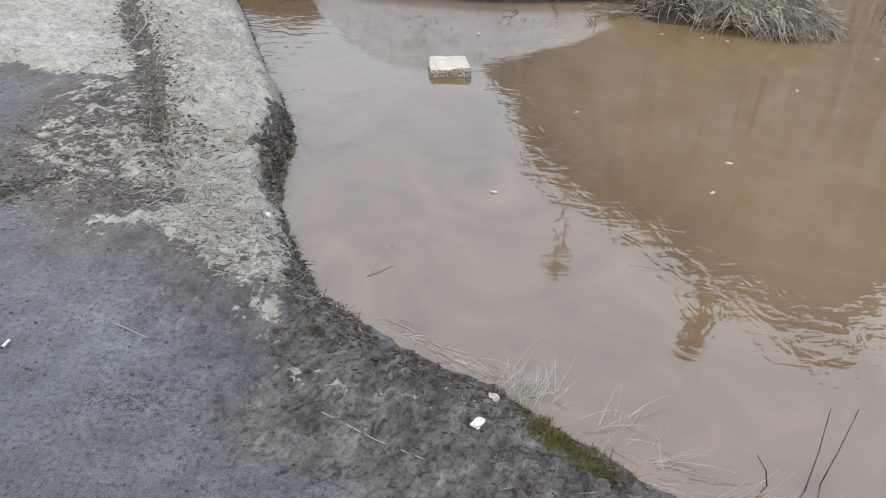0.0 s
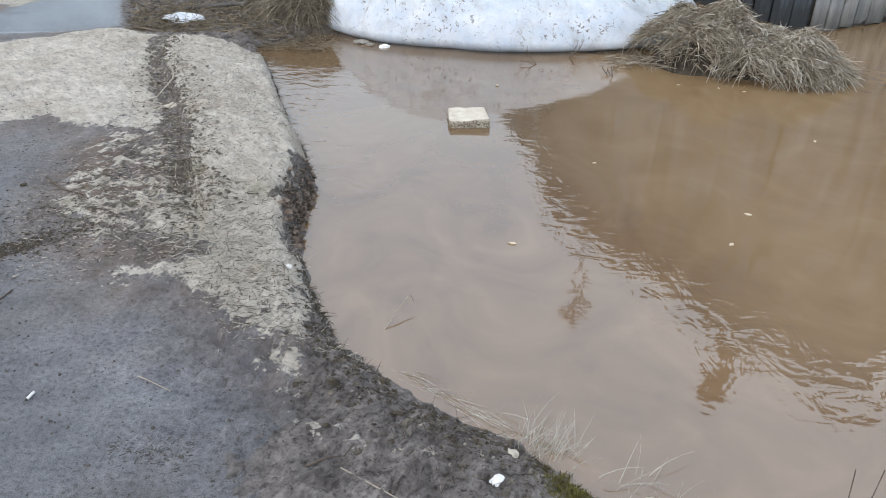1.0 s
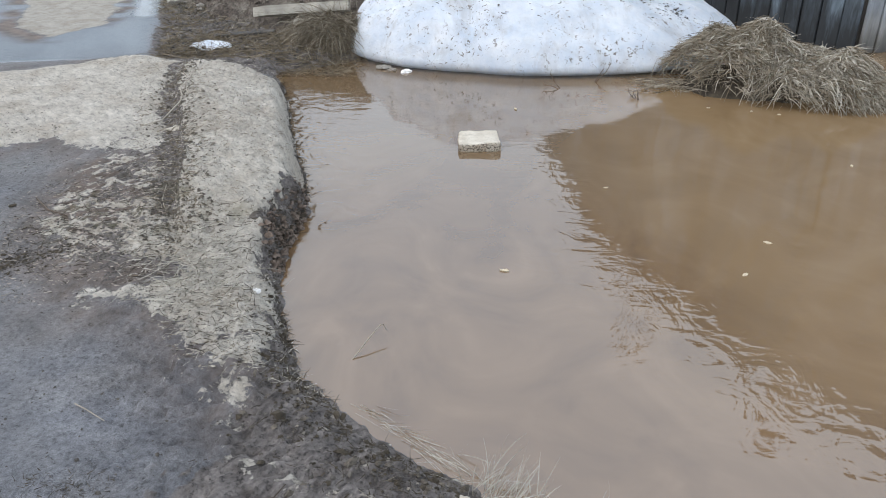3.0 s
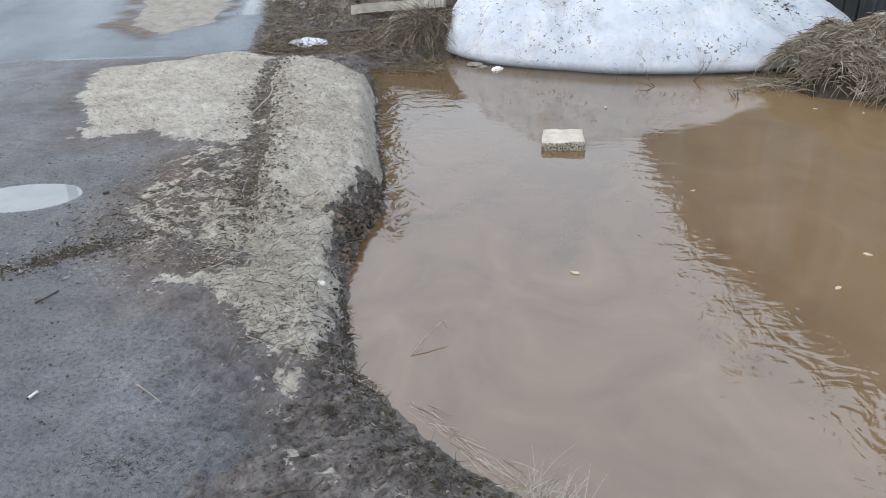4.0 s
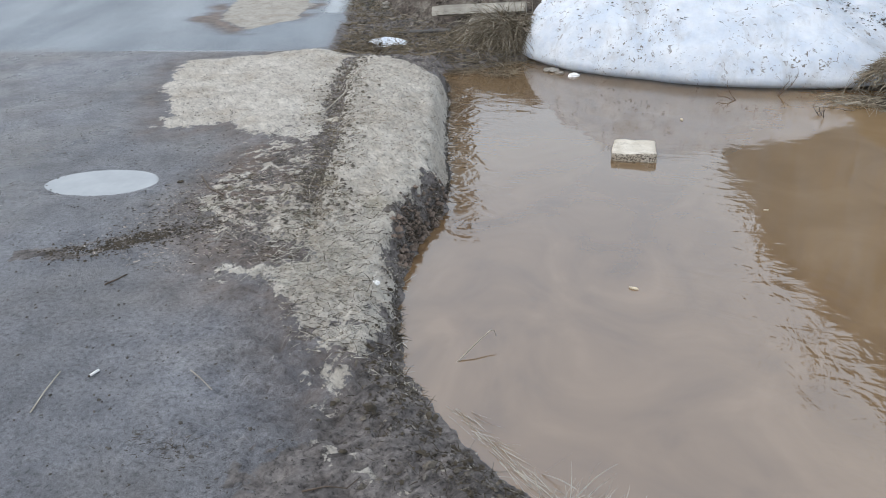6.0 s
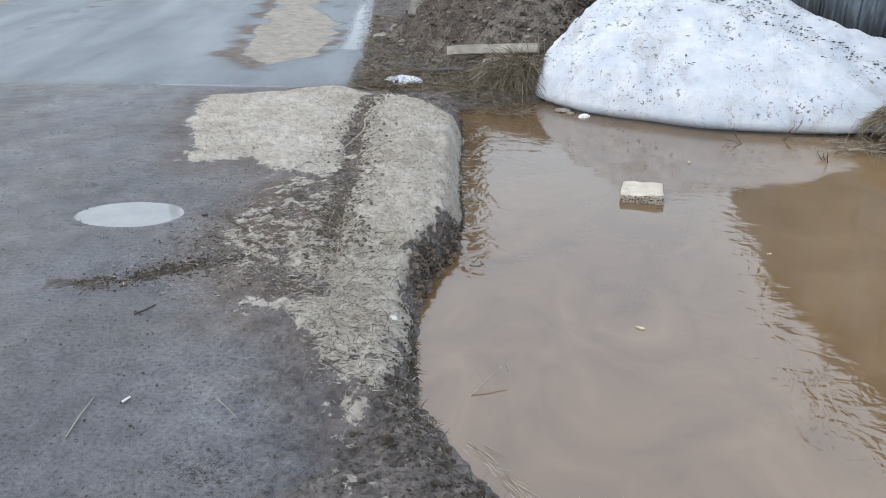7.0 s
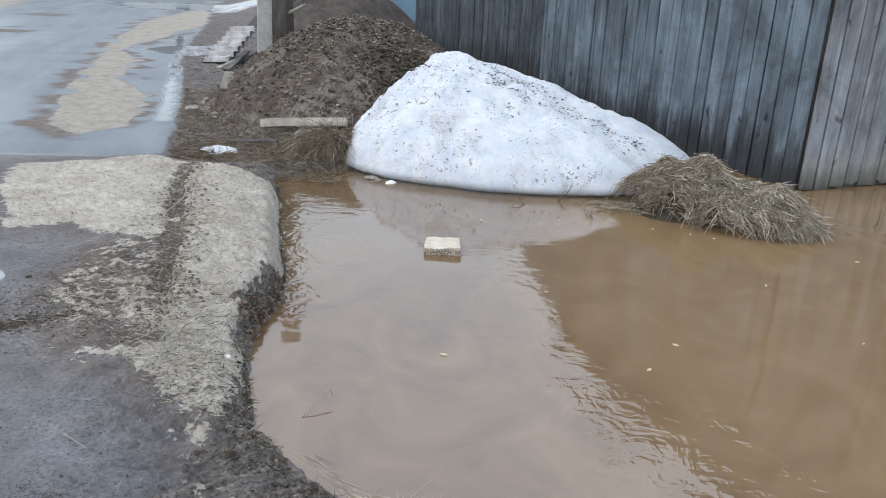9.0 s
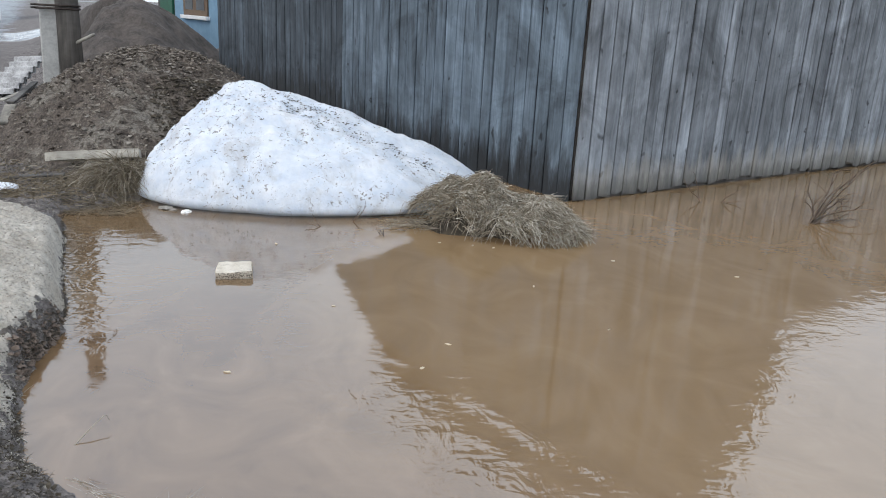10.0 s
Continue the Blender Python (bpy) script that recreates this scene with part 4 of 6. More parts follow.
def build_snow():
    reach = [(-180, 0.86), (-155, 0.98), (-131, 1.13), (-111, 1.16), (-97, 1.16), (-78, 1.28), (-61, 1.49), (-44, 1.75), (-32, 1.97), (-22, 2.10), (-12, 2.22), (0, 2.35), (20, 1.9), (45, 1.4), (90, 1.0), (135, 0.85)]
    v, f = ring_mound("snow", (-0.42, 7.12), reach, 0.92, WATER + 0.045, M_SNOW, 80, 200, 0.16, 1.05, 0.09, 4, 4.2, 0.03, 0.2, 0.11, 0.25)
    heap = thing("snow_heap", (-0.42, 7.12, WATER), "melting white snow heap speckled with dirt beside water", "snow heap")
    off = Vector((0.42, -7.12, -WATER))
    part("snow", mesh_of("snow", [Vector(p) + off for p in v], f, M_SNOW), heap)
    keep = [p for p in v[400:-400] if vnoise(np.array(p[0] * 1.0), np.array(p[2] * 2.0 + p[1]), 3.0, 9) > 0.45]

    def spot(r):
        p = r.choice(keep)
        return (p[0] + 0.42 + r.uniform(-0.01, 0.01), p[1] - 7.12 + r.uniform(-0.01, 0.01), p[2] - WATER + 0.002)

    part("grit", mesh_of("grit", *lumps(300, spot, 0.009, 71, 0.5), M_CLOD, smooth=False), heap, kind="stuff")

    # melted-out dirt along the crest
    crest = [p for p in v[400:-400] if 0.4 < p[0] + 0.42 < 1.8 and abs(p[1] - 7.12 + 0.16 * (p[0] + 0.42) + 0.26) < 0.10 + 0.22 * float(vnoise(np.array(p[0]), np.array(p[1]), 6.0, 8))]

    def high(r):
        p = r.choice(crest)
        return (p[0] + 0.42 + r.uniform(-0.02, 0.02), p[1] - 7.12 + r.uniform(-0.02, 0.02), p[2] - WATER + 0.002)

    part("crest_dirt", mesh_of("crest_dirt", *lumps(800, high, 0.0095, 74, 0.4), M_CLOD, smooth=False), heap, kind="stuff")

    def bit(r):
        p = spot(r)
        return (p[0], p[1], p[2] + 0.006)

    part("chaff", mesh_of("chaff", *blades(330, bit, lambda r, p: (r.gauss(0.4, 1), r.gauss(0, 0.4), r.uniform(-0.5, 0.4)), 0.035, 0.007, 76, 0.2, 0.6, 2), M_CLOD, smooth=False), heap, kind="stuff")


def build_dirt():
    reach = [(-180, 1.75), (-150, 1.8), (-120, 2.1), (-90, 2.3), (-65, 2.3), (-45, 2.0), (0, 1.7), (45, 2.0), (90, 2.2), (135, 2.0)]
    v, f = ring_mound("dirt", (-1.85, 9.3), reach, 1.05, -0.08, M_DIRT, 90, 220, 0.02, 1.5, 0.10, 9, 5.0, 0.06)
    pile = thing("dirt_pile", (-1.85, 9.3, 0), "brown heap of excavated dirt with dry clods", "dirt pile")
    at = Vector((1.85, -9.3, 0))
    part("mound", mesh_of("mound", [Vector(p) + at for p in v], f, M_DIRT), pile)
    keep = [p for p in v if p[2] > 0.0]

    def spot(r):
        p = r.choice(keep)
        return (p[0] + 1.85 + r.uniform(-0.03, 0.03), p[1] - 9.3 + r.uniform(-0.03, 0.03), p[2] + 0.005)

    dry = [p for p in keep if math.hypot(p[0] + 1.5, (p[1] - 8.35) * 0.9) < 1.0 and fbm(np.array(p[0]), np.array(p[1]), 2.6, 3, 83) > 0.52]

    def crust(r):
        p = r.choice(dry)
        return (p[0] + 1.85 + r.uniform(-0.03, 0.03), p[1] - 9.3 + r.uniform(-0.03, 0.03), p[2] + 0.004)

    part("crust", mesh_of("crust", *lumps(1100, crust, 0.016, 84, 0.25), M_CRUST_DULL, smooth=False), pile, kind="stuff")
    # blackish lumps put the shade of the hollow beside the snow into colour
    damp = [p for p in keep if math.hypot(p[0] + 0.75, p[1] - 8.0) < 0.75]

    def wet(r):
        p = r.choice(damp)
        return (p[0] + 1.85 + r.uniform(-0.03, 0.03), p[1] - 9.3 + r.uniform(-0.03, 0.03), p[2] + 0.006)

    part("wet_soil", mesh_of("wet_soil", *lumps(2600, wet, 0.019, 8, 0.7), M_THATCH, smooth=False), pile, kind="stuff")
    part("loose_soil", mesh_of("loose_soil", *lumps(7000, spot, 0.016, 5, 0.5), M_DIRT_PALE, smooth=False), pile, kind="stuff")
    part("dark_soil", mesh_of("dark_soil", *lumps(5000, spot, 0.022, 6, 0.6), M_DIRT, smooth=False), pile, kind="stuff")


def build_dirt_bank():
    # a long low bank of dirt on along the verge
    reach = [(-180, 0.8), (-150, 1.0), (-90, 3.0), (-62, 3.6), (-30, 2.4), (0, 2.2), (60, 2.6), (90, 6.0), (107, 15.0), (118, 10.0), (150, 1.6)]
    v, f = ring_mound("dirt", (-4.3, 16.5), reach, 1.8, -0.2, M_DIRT, 50, 140, 0.02, 1.25, 0.22, 12, 1.3, 0.02)
    tagged(new("dirt_bank", mesh_of("dirt_bank", v, f, M_DIRT_FAR)), "long dark bank of dirt along the verge", "dirt bank")


build_dirt()
build_dirt_bank()


# ---- grass and straw ----
def blades(n, root, aim, length, width, seed, droop=0.5, curl=0.25, segs=4):
    """Tapering, bent blades as one lot of vertices and faces. root(r): a place; aim(r, p): which way it grows."""
    r = random.Random(seed)
    verts, faces = [], []
    for _ in range(n):
        p = Vector(root(r))
        go = Vector(aim(r, p)).normalized()
        ln = length * r.uniform(0.45, 1.25)
        wd = width * r.uniform(0.6, 1.4)
        side = go.cross(Vector((r.uniform(-1, 1), r.uniform(-1, 1), r.uniform(-0.3, 1)))).normalized()
        bend = side.cross(go) * r.uniform(-curl, curl) + Vector((0, 0, -droop * r.uniform(0.4, 1.3)))
        k = len(verts)
        for i in range(segs + 1):
            u = i / segs
            q = p + go * (ln * u) + bend * (ln * u * u)
            w = side * (wd * 0.5 * (1 - 0.8 * u))
            verts += [tuple(q - w), tuple(q + w)]
        for i in range(segs):
            a = k + 2 * i
            faces.append((a, a + 1, a + 3, a + 2))
    return verts, faces


def joined(*lots):
    verts, faces = [], []
    for v, f in lots:
        k = len(verts)
        verts += list(v)
        faces += [tuple(i + k for i in q) for q in f]
    return verts, faces


def build_straw():
    cx, cy = 1.84, 5.78

    def top(x, y):
        u = (x - cx) / 0.74
        v = (y - cy + 0.26 * u) / 0.52
        bumpy = 0.66 + 0.7 * float(vnoise(np.array(x), np.array(y), 4.0, 5))
        skew = 1.0 - 0.2 * u
        return WATER - 0.02 + 0.40 * bumpy * skew * max(0.0, 1 - (u * u + v * v)) ** 0.75

    reach = [(-180, 0.72), (-140, 0.55), (-90, 0.42), (-40, 0.55), (0, 0.72), (40, 0.6), (90, 0.45), (140, 0.55)]
    v, f = ring_mound("core", (cx - 0.05, cy), [(a, 0.88 * q) for a, q in reach], 0.22, WATER - 0.06, M_THATCH, 24, 60, 0.2, 1.6, 0.03, 2, 6)
    heap = thing("straw_heap", (cx, cy, WATER), "heap of pale matted straw at the water's edge", "straw heap")
    off = Vector((-cx, -cy, -WATER))

    def root(r):
        while True:
            u, w = r.uniform(-1, 1), r.uniform(-1, 1)
            if u * u + w * w < 1:
                break
        x, y = cx + 0.70 * u, cy + 0.50 * w - 0.26 * u
        return Vector((x, y, top(x, y) + r.uniform(-0.01, 0.03))) + off

    def aim(r, p):
        # down the slope, with much disorder
        swirl = 5.0 * (float(vnoise(np.array(p.x), np.array(p.y), 7.0, 15)) - 0.5)
        d = Vector((p.x / 0.9 + 0.3 + r.gauss(0, 1.3) + swirl, p.y / 0.5 - 0.4 + r.gauss(0, 1.2), 0))
        d.z = r.uniform(-0.5, 0.6)
        return d

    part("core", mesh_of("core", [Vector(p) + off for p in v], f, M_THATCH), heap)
    part("straw", mesh_of("straw", *blades(6500, root, aim, 0.105, 0.0066, 11, 0.6, 0.7), M_STRAW, smooth=False), heap, kind="stuff")
    part("brown_straw", mesh_of("brown_straw", *blades(3000, root, aim, 0.105, 0.0066, 14, 0.6, 0.7), M_GRASS_BROWN, smooth=False), heap, kind="stuff")
    # pale straw is rooted mostly on the right half of the heap
    def right_root(r):
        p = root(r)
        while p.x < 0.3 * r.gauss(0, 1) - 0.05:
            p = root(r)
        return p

    part("pale_straw", mesh_of("pale_straw", *blades(3600, right_root, aim, 0.105, 0.0062, 12, 0.8, 0.9), M_STRAW_PALE, smooth=False), heap, kind="stuff")

    def fringe(r):
        return Vector((r.uniform(0.95, 1.35), r.uniform(5.55, 5.85), WATER + r.uniform(0.0, 0.04))) + off

    part("fringe", mesh_of("fringe", *blades(160, fringe, lambda r, p: (r.gauss(0, 1), r.gauss(-0.2, 0.5), r.uniform(0, 0.4)), 0.16, 0.006, 13, 0.3, 0.4), M_STRAW, smooth=False), heap, kind="stuff")


def ground_z(x, y):
    return float(ground_height(np.array([x]), np.array([y]))[0])


def build_verge_grass():
    # the hanging tuft by the snow
    def root(r):
        return (-1.40 + r.gauss(0, 0.10), 6.62 + r.gauss(0, 0.10), 0.0 + r.uniform(0, 0.12))

    def aim(r, p):
        return (r.gauss(0, 0.7), -0.75 + r.gauss(0, 0.35), r.uniform(0.1, 0.9))

    tagged(new("grass_tuft", mesh_of("grass_tuft", *blades(1300, root, aim, 0.44, 0.006, 21, 0.75, 0.25), M_GRASS_BROWN, smooth=False)),
           "drooping tuft of dead brown grass over water", "grass", kind="stuff")
    tagged(new("grass_tuft", mesh_of("grass_tuft", *blades(700, root, aim, 0.46, 0.006, 24, 0.75, 0.3), M_STRAW, smooth=False)),
           "pale dead grass hanging over the ditch edge", "grass", kind="stuff")
    table = {}

    def height(x, y):
        key = (round(x, 1), round(y, 1))
        if key not in table:
            table[key] = ground_z(*key)
        return table[key]

    def mat_root(r):
        x = r.uniform(-2.6, -1.1)
        y = r.uniform(5.74, 6.75)
        return (x, y, max(height(x, y), WATER) + 0.01)

    def mat_aim(r, p):
        return (r.gauss(0.2, 1), r.gauss(-0.4, 0.6), r.uniform(0.02, 0.5))

    tagged(new("matted_grass", mesh_of("matted_grass", *joined(blades(2200, mat_root, mat_aim, 0.20, 0.005, 22, 0.35, 0.4)), M_GRASS_BROWN, smooth=False)),
           "matted dead brown grass along the ditch verge", "grass", kind="stuff")

    def verge_root(r):
        y = 6.0 + 3.6 * r.random() ** 1.3
        x = np.interp(y, [5.9, 7.16, 10.7], [-2.66, -3.22, -4.9]) + 0.08 + r.random() ** 1.5 * 1.6
        return (x, y, height(x, y) + 0.005)

    tagged(new("verge_grass", mesh_of("verge_grass", *blades(4200, verge_root, lambda r, p: (r.gauss(0, 1), r.gauss(0, 1), r.uniform(0.05, 0.8)), 0.10, 0.006, 23, 0.4, 0.4), M_GRASS_BROWN, smooth=False)),
           "sparse dead grass on the dark road verge", "grass", kind="stuff")


def build_shore_grass():
    # upright bleached tuft in the water by the near bank
    def tuft(name, x, y, n, spread, ln, seed, lean=(0.25, 0.35), flat=0.9, label="bleached dead grass standing in the water's edge", wd=0.0022):
        def root(r):
            return (x + r.gauss(0, spread), y + r.gauss(0, spread * 0.6), WATER - 0.01)
        v, f = blades(n, root, lambda r, p: (lean[0] + r.gauss(0, 0.35), lean[1] + r.gauss(0, 0.35), flat), ln, wd, seed, 0.35, 0.3)
        tagged(new(name, mesh_of(name, v, f, M_STRAW_PALE, smooth=False)), label, "grass", kind="stuff")

    tuft("grass_tuft", 0.27, 1.81, 120, 0.045, 0.14, 31, (0.3, 0.35), 0.7)
    tuft("grass_tuft", 0.47, 1.68, 30, 0.06, 0.15, 32, (0.6, 0.2), 0.45)
    tuft("grass_tuft", 0.58, 1.55, 60, 0.05, 0.2, 33, (0.9, -0.1), 0.3)
    tuft("grass_tuft", 0.72, 1.42, 60, 0.05, 0.2, 34, (0.9, 0.0), 0.3)
    tuft("grass_tuft", 0.19, 1.88, 26, 0.05, 0.13, 36, (-0.4, 0.3), 0.4)

    def wash(r):
        u = r.random()
        return (-0.18 + 0.28 * u + r.gauss(0, 0.014), 2.13 - 0.20 * u + r.gauss(0, 0.014), WATER + 0.002)

    tagged(new("washed_grass", mesh_of("washed_grass", *blades(70, wash, lambda r, p: (0.85, -0.55 + r.gauss(0, 0.2), 0.02), 0.11, 0.0016, 35, 0.03, 0.25), M_STRAW_PALE, smooth=False)),
           "bleached grass combed flat by the current", "grass", kind="stuff")


def build_litter_stuff():
    # straw bits on the silt, crumbs of soil on the bank, grit on the road
    def patch(pick, n, seed):
        r = random.Random(seed)
        pts = []
        while len(pts) < n:
            pts.append(pick(r))
        xy = np.array(pts)
        z = ground_height(xy[:, 0], xy[:, 1])
        return [(p[0], p[1], q) for p, q in zip(pts, z)]

    def from_list(lst):
        it = iter(lst)
        return lambda r: next(it)

    def on_bank(r):
        while True:
            y = r.uniform(2.1, 5.7)
            edge = np.interp(y, [2.0, 2.61, 3.4, 4.25, 5.58], [-0.15, -0.5, -0.66, -1.02, -1.5])
            x = edge - 0.04 - r.random() * np.interp(y, [2.1, 3, 5.7], [0.45, 0.75, 1.0])
            return (x, y)

    n = 3000
    lst = patch(on_bank, n, 41)
    lst = [(a, b, c + 0.003) for a, b, c in lst]
    tagged(new("straw_litter", mesh_of("straw_litter", *blades(n, from_list(lst), lambda r, p: (r.gauss(0, 1), r.gauss(0, 1), r.uniform(0.0, 0.25)), 0.034, 0.0020, 42, 0.12, 0.5, 2), M_STRAW_PALE, smooth=False)),
           "short bits of bleached straw strewn over silt", "straw", kind="stuff")

    lst = patch(on_bank, 4000, 61)
    tagged(new("silt_grains", mesh_of("silt_grains", *lumps(4000, from_list(lst), 0.0045, 62, 0.45), M_CRUST, smooth=False)),
           "pale crumbs of dried silt over the bank", "silt", kind="stuff")
    lst = patch(on_bank, 700, 63)
    tagged(new("bank_crumbs", mesh_of("bank_crumbs", *lumps(700, from_list(lst), 0.004, 64, 0.5), M_CLOD, smooth=False)),
           "dark crumbs of soil over pale silt", "soil", kind="stuff")

    lst = [(a, b, c + 0.002) for a, b, c in patch(on_bank, 2800, 69)]
    tagged(new("brown_litter", mesh_of("brown_litter", *blades(2800, from_list(lst), lambda r, p: (r.gauss(0, 1), r.gauss(0, 0.7), r.uniform(0.0, 0.25)), 0.024, 0.0026, 70, 0.15, 0.6, 2), M_GRASS_BROWN, smooth=False)),
           "tiny bits of brown grass trodden into silt", "grass", kind="stuff")

    def on_soil(r):
        u = r.random()
        return (-0.30 + 0.75 * u + r.gauss(0, 0.08), 1.62 - 0.30 * u + r.gauss(0, 0.14))

    lst = [(a, b, c + 0.003) for a, b, c in patch(on_soil, 70, 65) if b > 1.1]
    tagged(new("soil_straw", mesh_of("soil_straw", *blades(len(lst), from_list(lst), lambda r, p: (r.gauss(0, 1), r.gauss(0, 1), r.uniform(0.0, 0.2)), 0.05, 0.0014, 66, 0.1, 0.6), M_STRAW, smooth=False)),
           "thin dry stalks scattered on dark soil", "straw", kind="stuff")

    def mossy(r):
        u = r.random()
        return (0.28 + 0.17 * u + r.gauss(0, 0.028), 1.71 - 0.21 * u + r.gauss(0, 0.028))

    lst = [(a, b, c - 0.002) for a, b, c in patch(mossy, 2600, 67)]
    tagged(new("moss_patch", mesh_of("moss_patch", *blades(len(lst), from_list(lst), lambda r, p: (r.gauss(0, 0.6), r.gauss(0, 0.6), 1), 0.014, 0.0035, 68, 0.1, 0.4, 2), M_MOSS, smooth=False)),
           "olive green moss cushion at the bank edge", "moss", kind="stuff")

    def tangle(r):
        u = r.gauss(0, 0.5)
        return (-0.90 + 0.22 * u + r.gauss(0, 0.09), 2.66 - 0.30 * u + r.gauss(0, 0.08))

    lst = [(a, b, c + 0.004) for a, b, c in patch(tangle, 520, 43)]
    tagged(new("straw_tangle", mesh_of("straw_tangle", *blades(520, from_list(lst), lambda r, p: (r.gauss(0, 1), r.gauss(0, 0.7), r.uniform(0.05, 0.35)), 0.10, 0.0026, 44, 0.25, 0.5), M_STRAW_PALE, smooth=False)),
           "tangle of dry stalks lying on the silt bank", "straw", kind="stuff")

    def lower_bank(r):
        y = 2.15 + 0.95 * r.random()
        return (np.interp(y, [2.1, 2.6, 3.1], [-0.36, -0.68, -0.80]) - r.random() * np.interp(y, [2.1, 2.6, 3.1], [0.22, 0.5, 0.45]), y)

    lst = [(a, b, c + 0.002) for a, b, c in patch(lower_bank, 1500, 97)]
    tagged(new("trodden_straw", mesh_of("trodden_straw", *blades(len(lst), from_list(lst), lambda r, p: (r.gauss(0.6, 1), r.gauss(-0.2, 0.8), r.uniform(0.0, 0.25)), 0.04, 0.0024, 98, 0.15, 0.6, 2), M_THATCH, smooth=False)),
           "dark trodden straw pressed into pale silt", "straw", kind="stuff")

    def in_rut(r):
        k = r.randrange(len(RUT) - 1)
        u = r.random()
        return (RUT[k][0] * (1 - u) + RUT[k + 1][0] * u + r.gauss(0.02, 0.07), RUT[k][1] * (1 - u) + RUT[k + 1][1] * u + r.gauss(0, 0.07))

    lst = [(a, b, c + 0.004) for a, b, c in patch(in_rut, 900, 45)]
    tagged(new("rut_straw", mesh_of("rut_straw", *blades(900, from_list(lst), lambda r, p: (r.gauss(0, 1), r.gauss(0, 1), r.uniform(0.0, 0.4)), 0.06, 0.003, 46, 0.2, 0.5), M_GRASS_BROWN, smooth=False)),
           "brown grass bits lying in a muddy rut", "grass", kind="stuff")

    def near_bank(r):
        u = r.random() * (len(SHORE) - 4) + 2
        k = int(u)
        u -= k
        a, b = SHORE[k], SHORE[k + 1]
        x, y = a[0] * (1 - u) + b[0] * u, a[1] * (1 - u) + b[1] * u
        back = abs(r.gauss(0, 0.5)) * float(np.interp(y, [1.0, 1.9, 2.4, 3.0, 3.4, 3.6, 6], [0.62, 0.36, 0.035, 0.07, 0.06, 0.02, 0.02]))
        dx, dy = b[0] - a[0], b[1] - a[1]
        ln = math.hypot(dx, dy)
        return (x - abs(dy) / ln * back, y - abs(dx) / ln * back * (1 if y < 2.3 else 0.2))

    lst = [p for p in patch(near_bank, 4200, 47) if math.hypot(p[0] - 0.36, p[1] - 1.6) > 0.12]
    tagged(new("soil_crumbs", mesh_of("soil_crumbs", *lumps(len(lst), from_list(lst), 0.0055, 48, 0.8), M_CLOD, smooth=False)),
           "dark wet crumbs of soil on the eroded bank", "soil", kind="stuff")
    lst = [p for p in patch(near_bank, 2600, 72) if 1.7 < p[1] < 2.7 or 2.9 < p[1] < 3.45]
    tagged(new("wet_crumbs", mesh_of("wet_crumbs", *lumps(len(lst), from_list(lst), 0.0065, 73, 0.8), M_THATCH, smooth=False)),
           "blackish wet crumbs of peat along the shore", "soil", kind="stuff")
    lst = [(a + 0.01, b, c) for a, b, c in patch(near_bank, 1800, 74) if 2.85 < b < 3.5]
    tagged(new("notch_clods", mesh_of("notch_clods", *lumps(len(lst), from_list(lst), 0.011, 75, 0.8), M_NOTCH, smooth=False)),
           "rough dark clods in the washed-out bank notch", "soil", kind="stuff")
    lst = [p for p in patch(near_bank, 600, 55) if p[1] < 2.5 and math.hypot(p[0] - 0.36, p[1] - 1.6) > 0.14]
    tagged(new("soil_clods", mesh_of("soil_clods", *lumps(len(lst), from_list(lst), 0.011, 56, 0.6), M_SOILCLOD, smooth=False)),
           "dark trodden clods of soil on the bank", "soil", kind="stuff")
    lst = [(a, b, c + 0.004) for a, b, c in patch(near_bank, 2600, 57) if b < 2.6 or b > 3.0]
    tagged(new("dead_roots", mesh_of("dead_roots", *blades(len(lst), from_list(lst), lambda r, p: (r.gauss(-0.2, 1), r.gauss(0, 1), r.uniform(-0.1, 0.35)), 0.045, 0.003, 58, 0.4, 0.8), M_THATCH, smooth=False)),
           "dark rotten roots and stalks along the bank", "roots", kind="stuff")
    lst = [p for p in patch(near_bank, 900, 49) if 1.6 < p[1] < 2.5]
    tagged(new("silt_crumbs", mesh_of("silt_crumbs", *lumps(len(lst), from_list(lst), 0.0048, 50, 0.5), M_CRUST_DULL, smooth=False)),
           "pale dried silt flakes on dark soil", "soil", kind="stuff")

    def washed(r):
        while True:
            x, y = r.gauss(-1.50, 0.22), r.gauss(3.0, 0.33)
            if -1.95 < x < -1.0 and 2.38 < y < 3.75:
                return (x, y)

    lst = [(a, b, c) for a, b, c in patch(washed, 2600, 85)]
    tagged(new("silt_flakes", mesh_of("silt_flakes", *blades(len(lst), from_list(lst), lambda r, p: (r.gauss(1, 0.5), r.gauss(-0.2, 0.4), r.uniform(0, 0.12)), 0.022, 0.0045, 86, 0.1, 0.8, 2), M_FLAKE, smooth=False)),
           "pale curled flakes of silt on damp ground", "silt", kind="stuff")
    lst = [(a, b, c + 0.002) for a, b, c in patch(washed, 1500, 87)]
    tagged(new("rotten_grass", mesh_of("rotten_grass", *blades(len(lst), from_list(lst), lambda r, p: (r.gauss(1, 0.7), r.gauss(-0.2, 0.6), r.uniform(0, 0.2)), 0.026, 0.003, 88, 0.12, 0.8, 2), M_THATCH, smooth=False)),
           "dark rotten grass washed onto thin silt", "grass", kind="stuff")
    lst = patch(in_rut, 1700, 89)
    tagged(new("rut_clods", mesh_of("rut_clods", *lumps(len(lst), from_list(lst), 0.0085, 90, 0.7), M_SOILCLOD, smooth=False)),
           "crumbled dark clods along the muddy rut", "soil", kind="stuff")
    lst = [p for p in patch(near_bank, 550, 91) if 1.25 < p[1] < 2.3 and math.hypot(p[0] - 0.36, p[1] - 1.6) > 0.14]
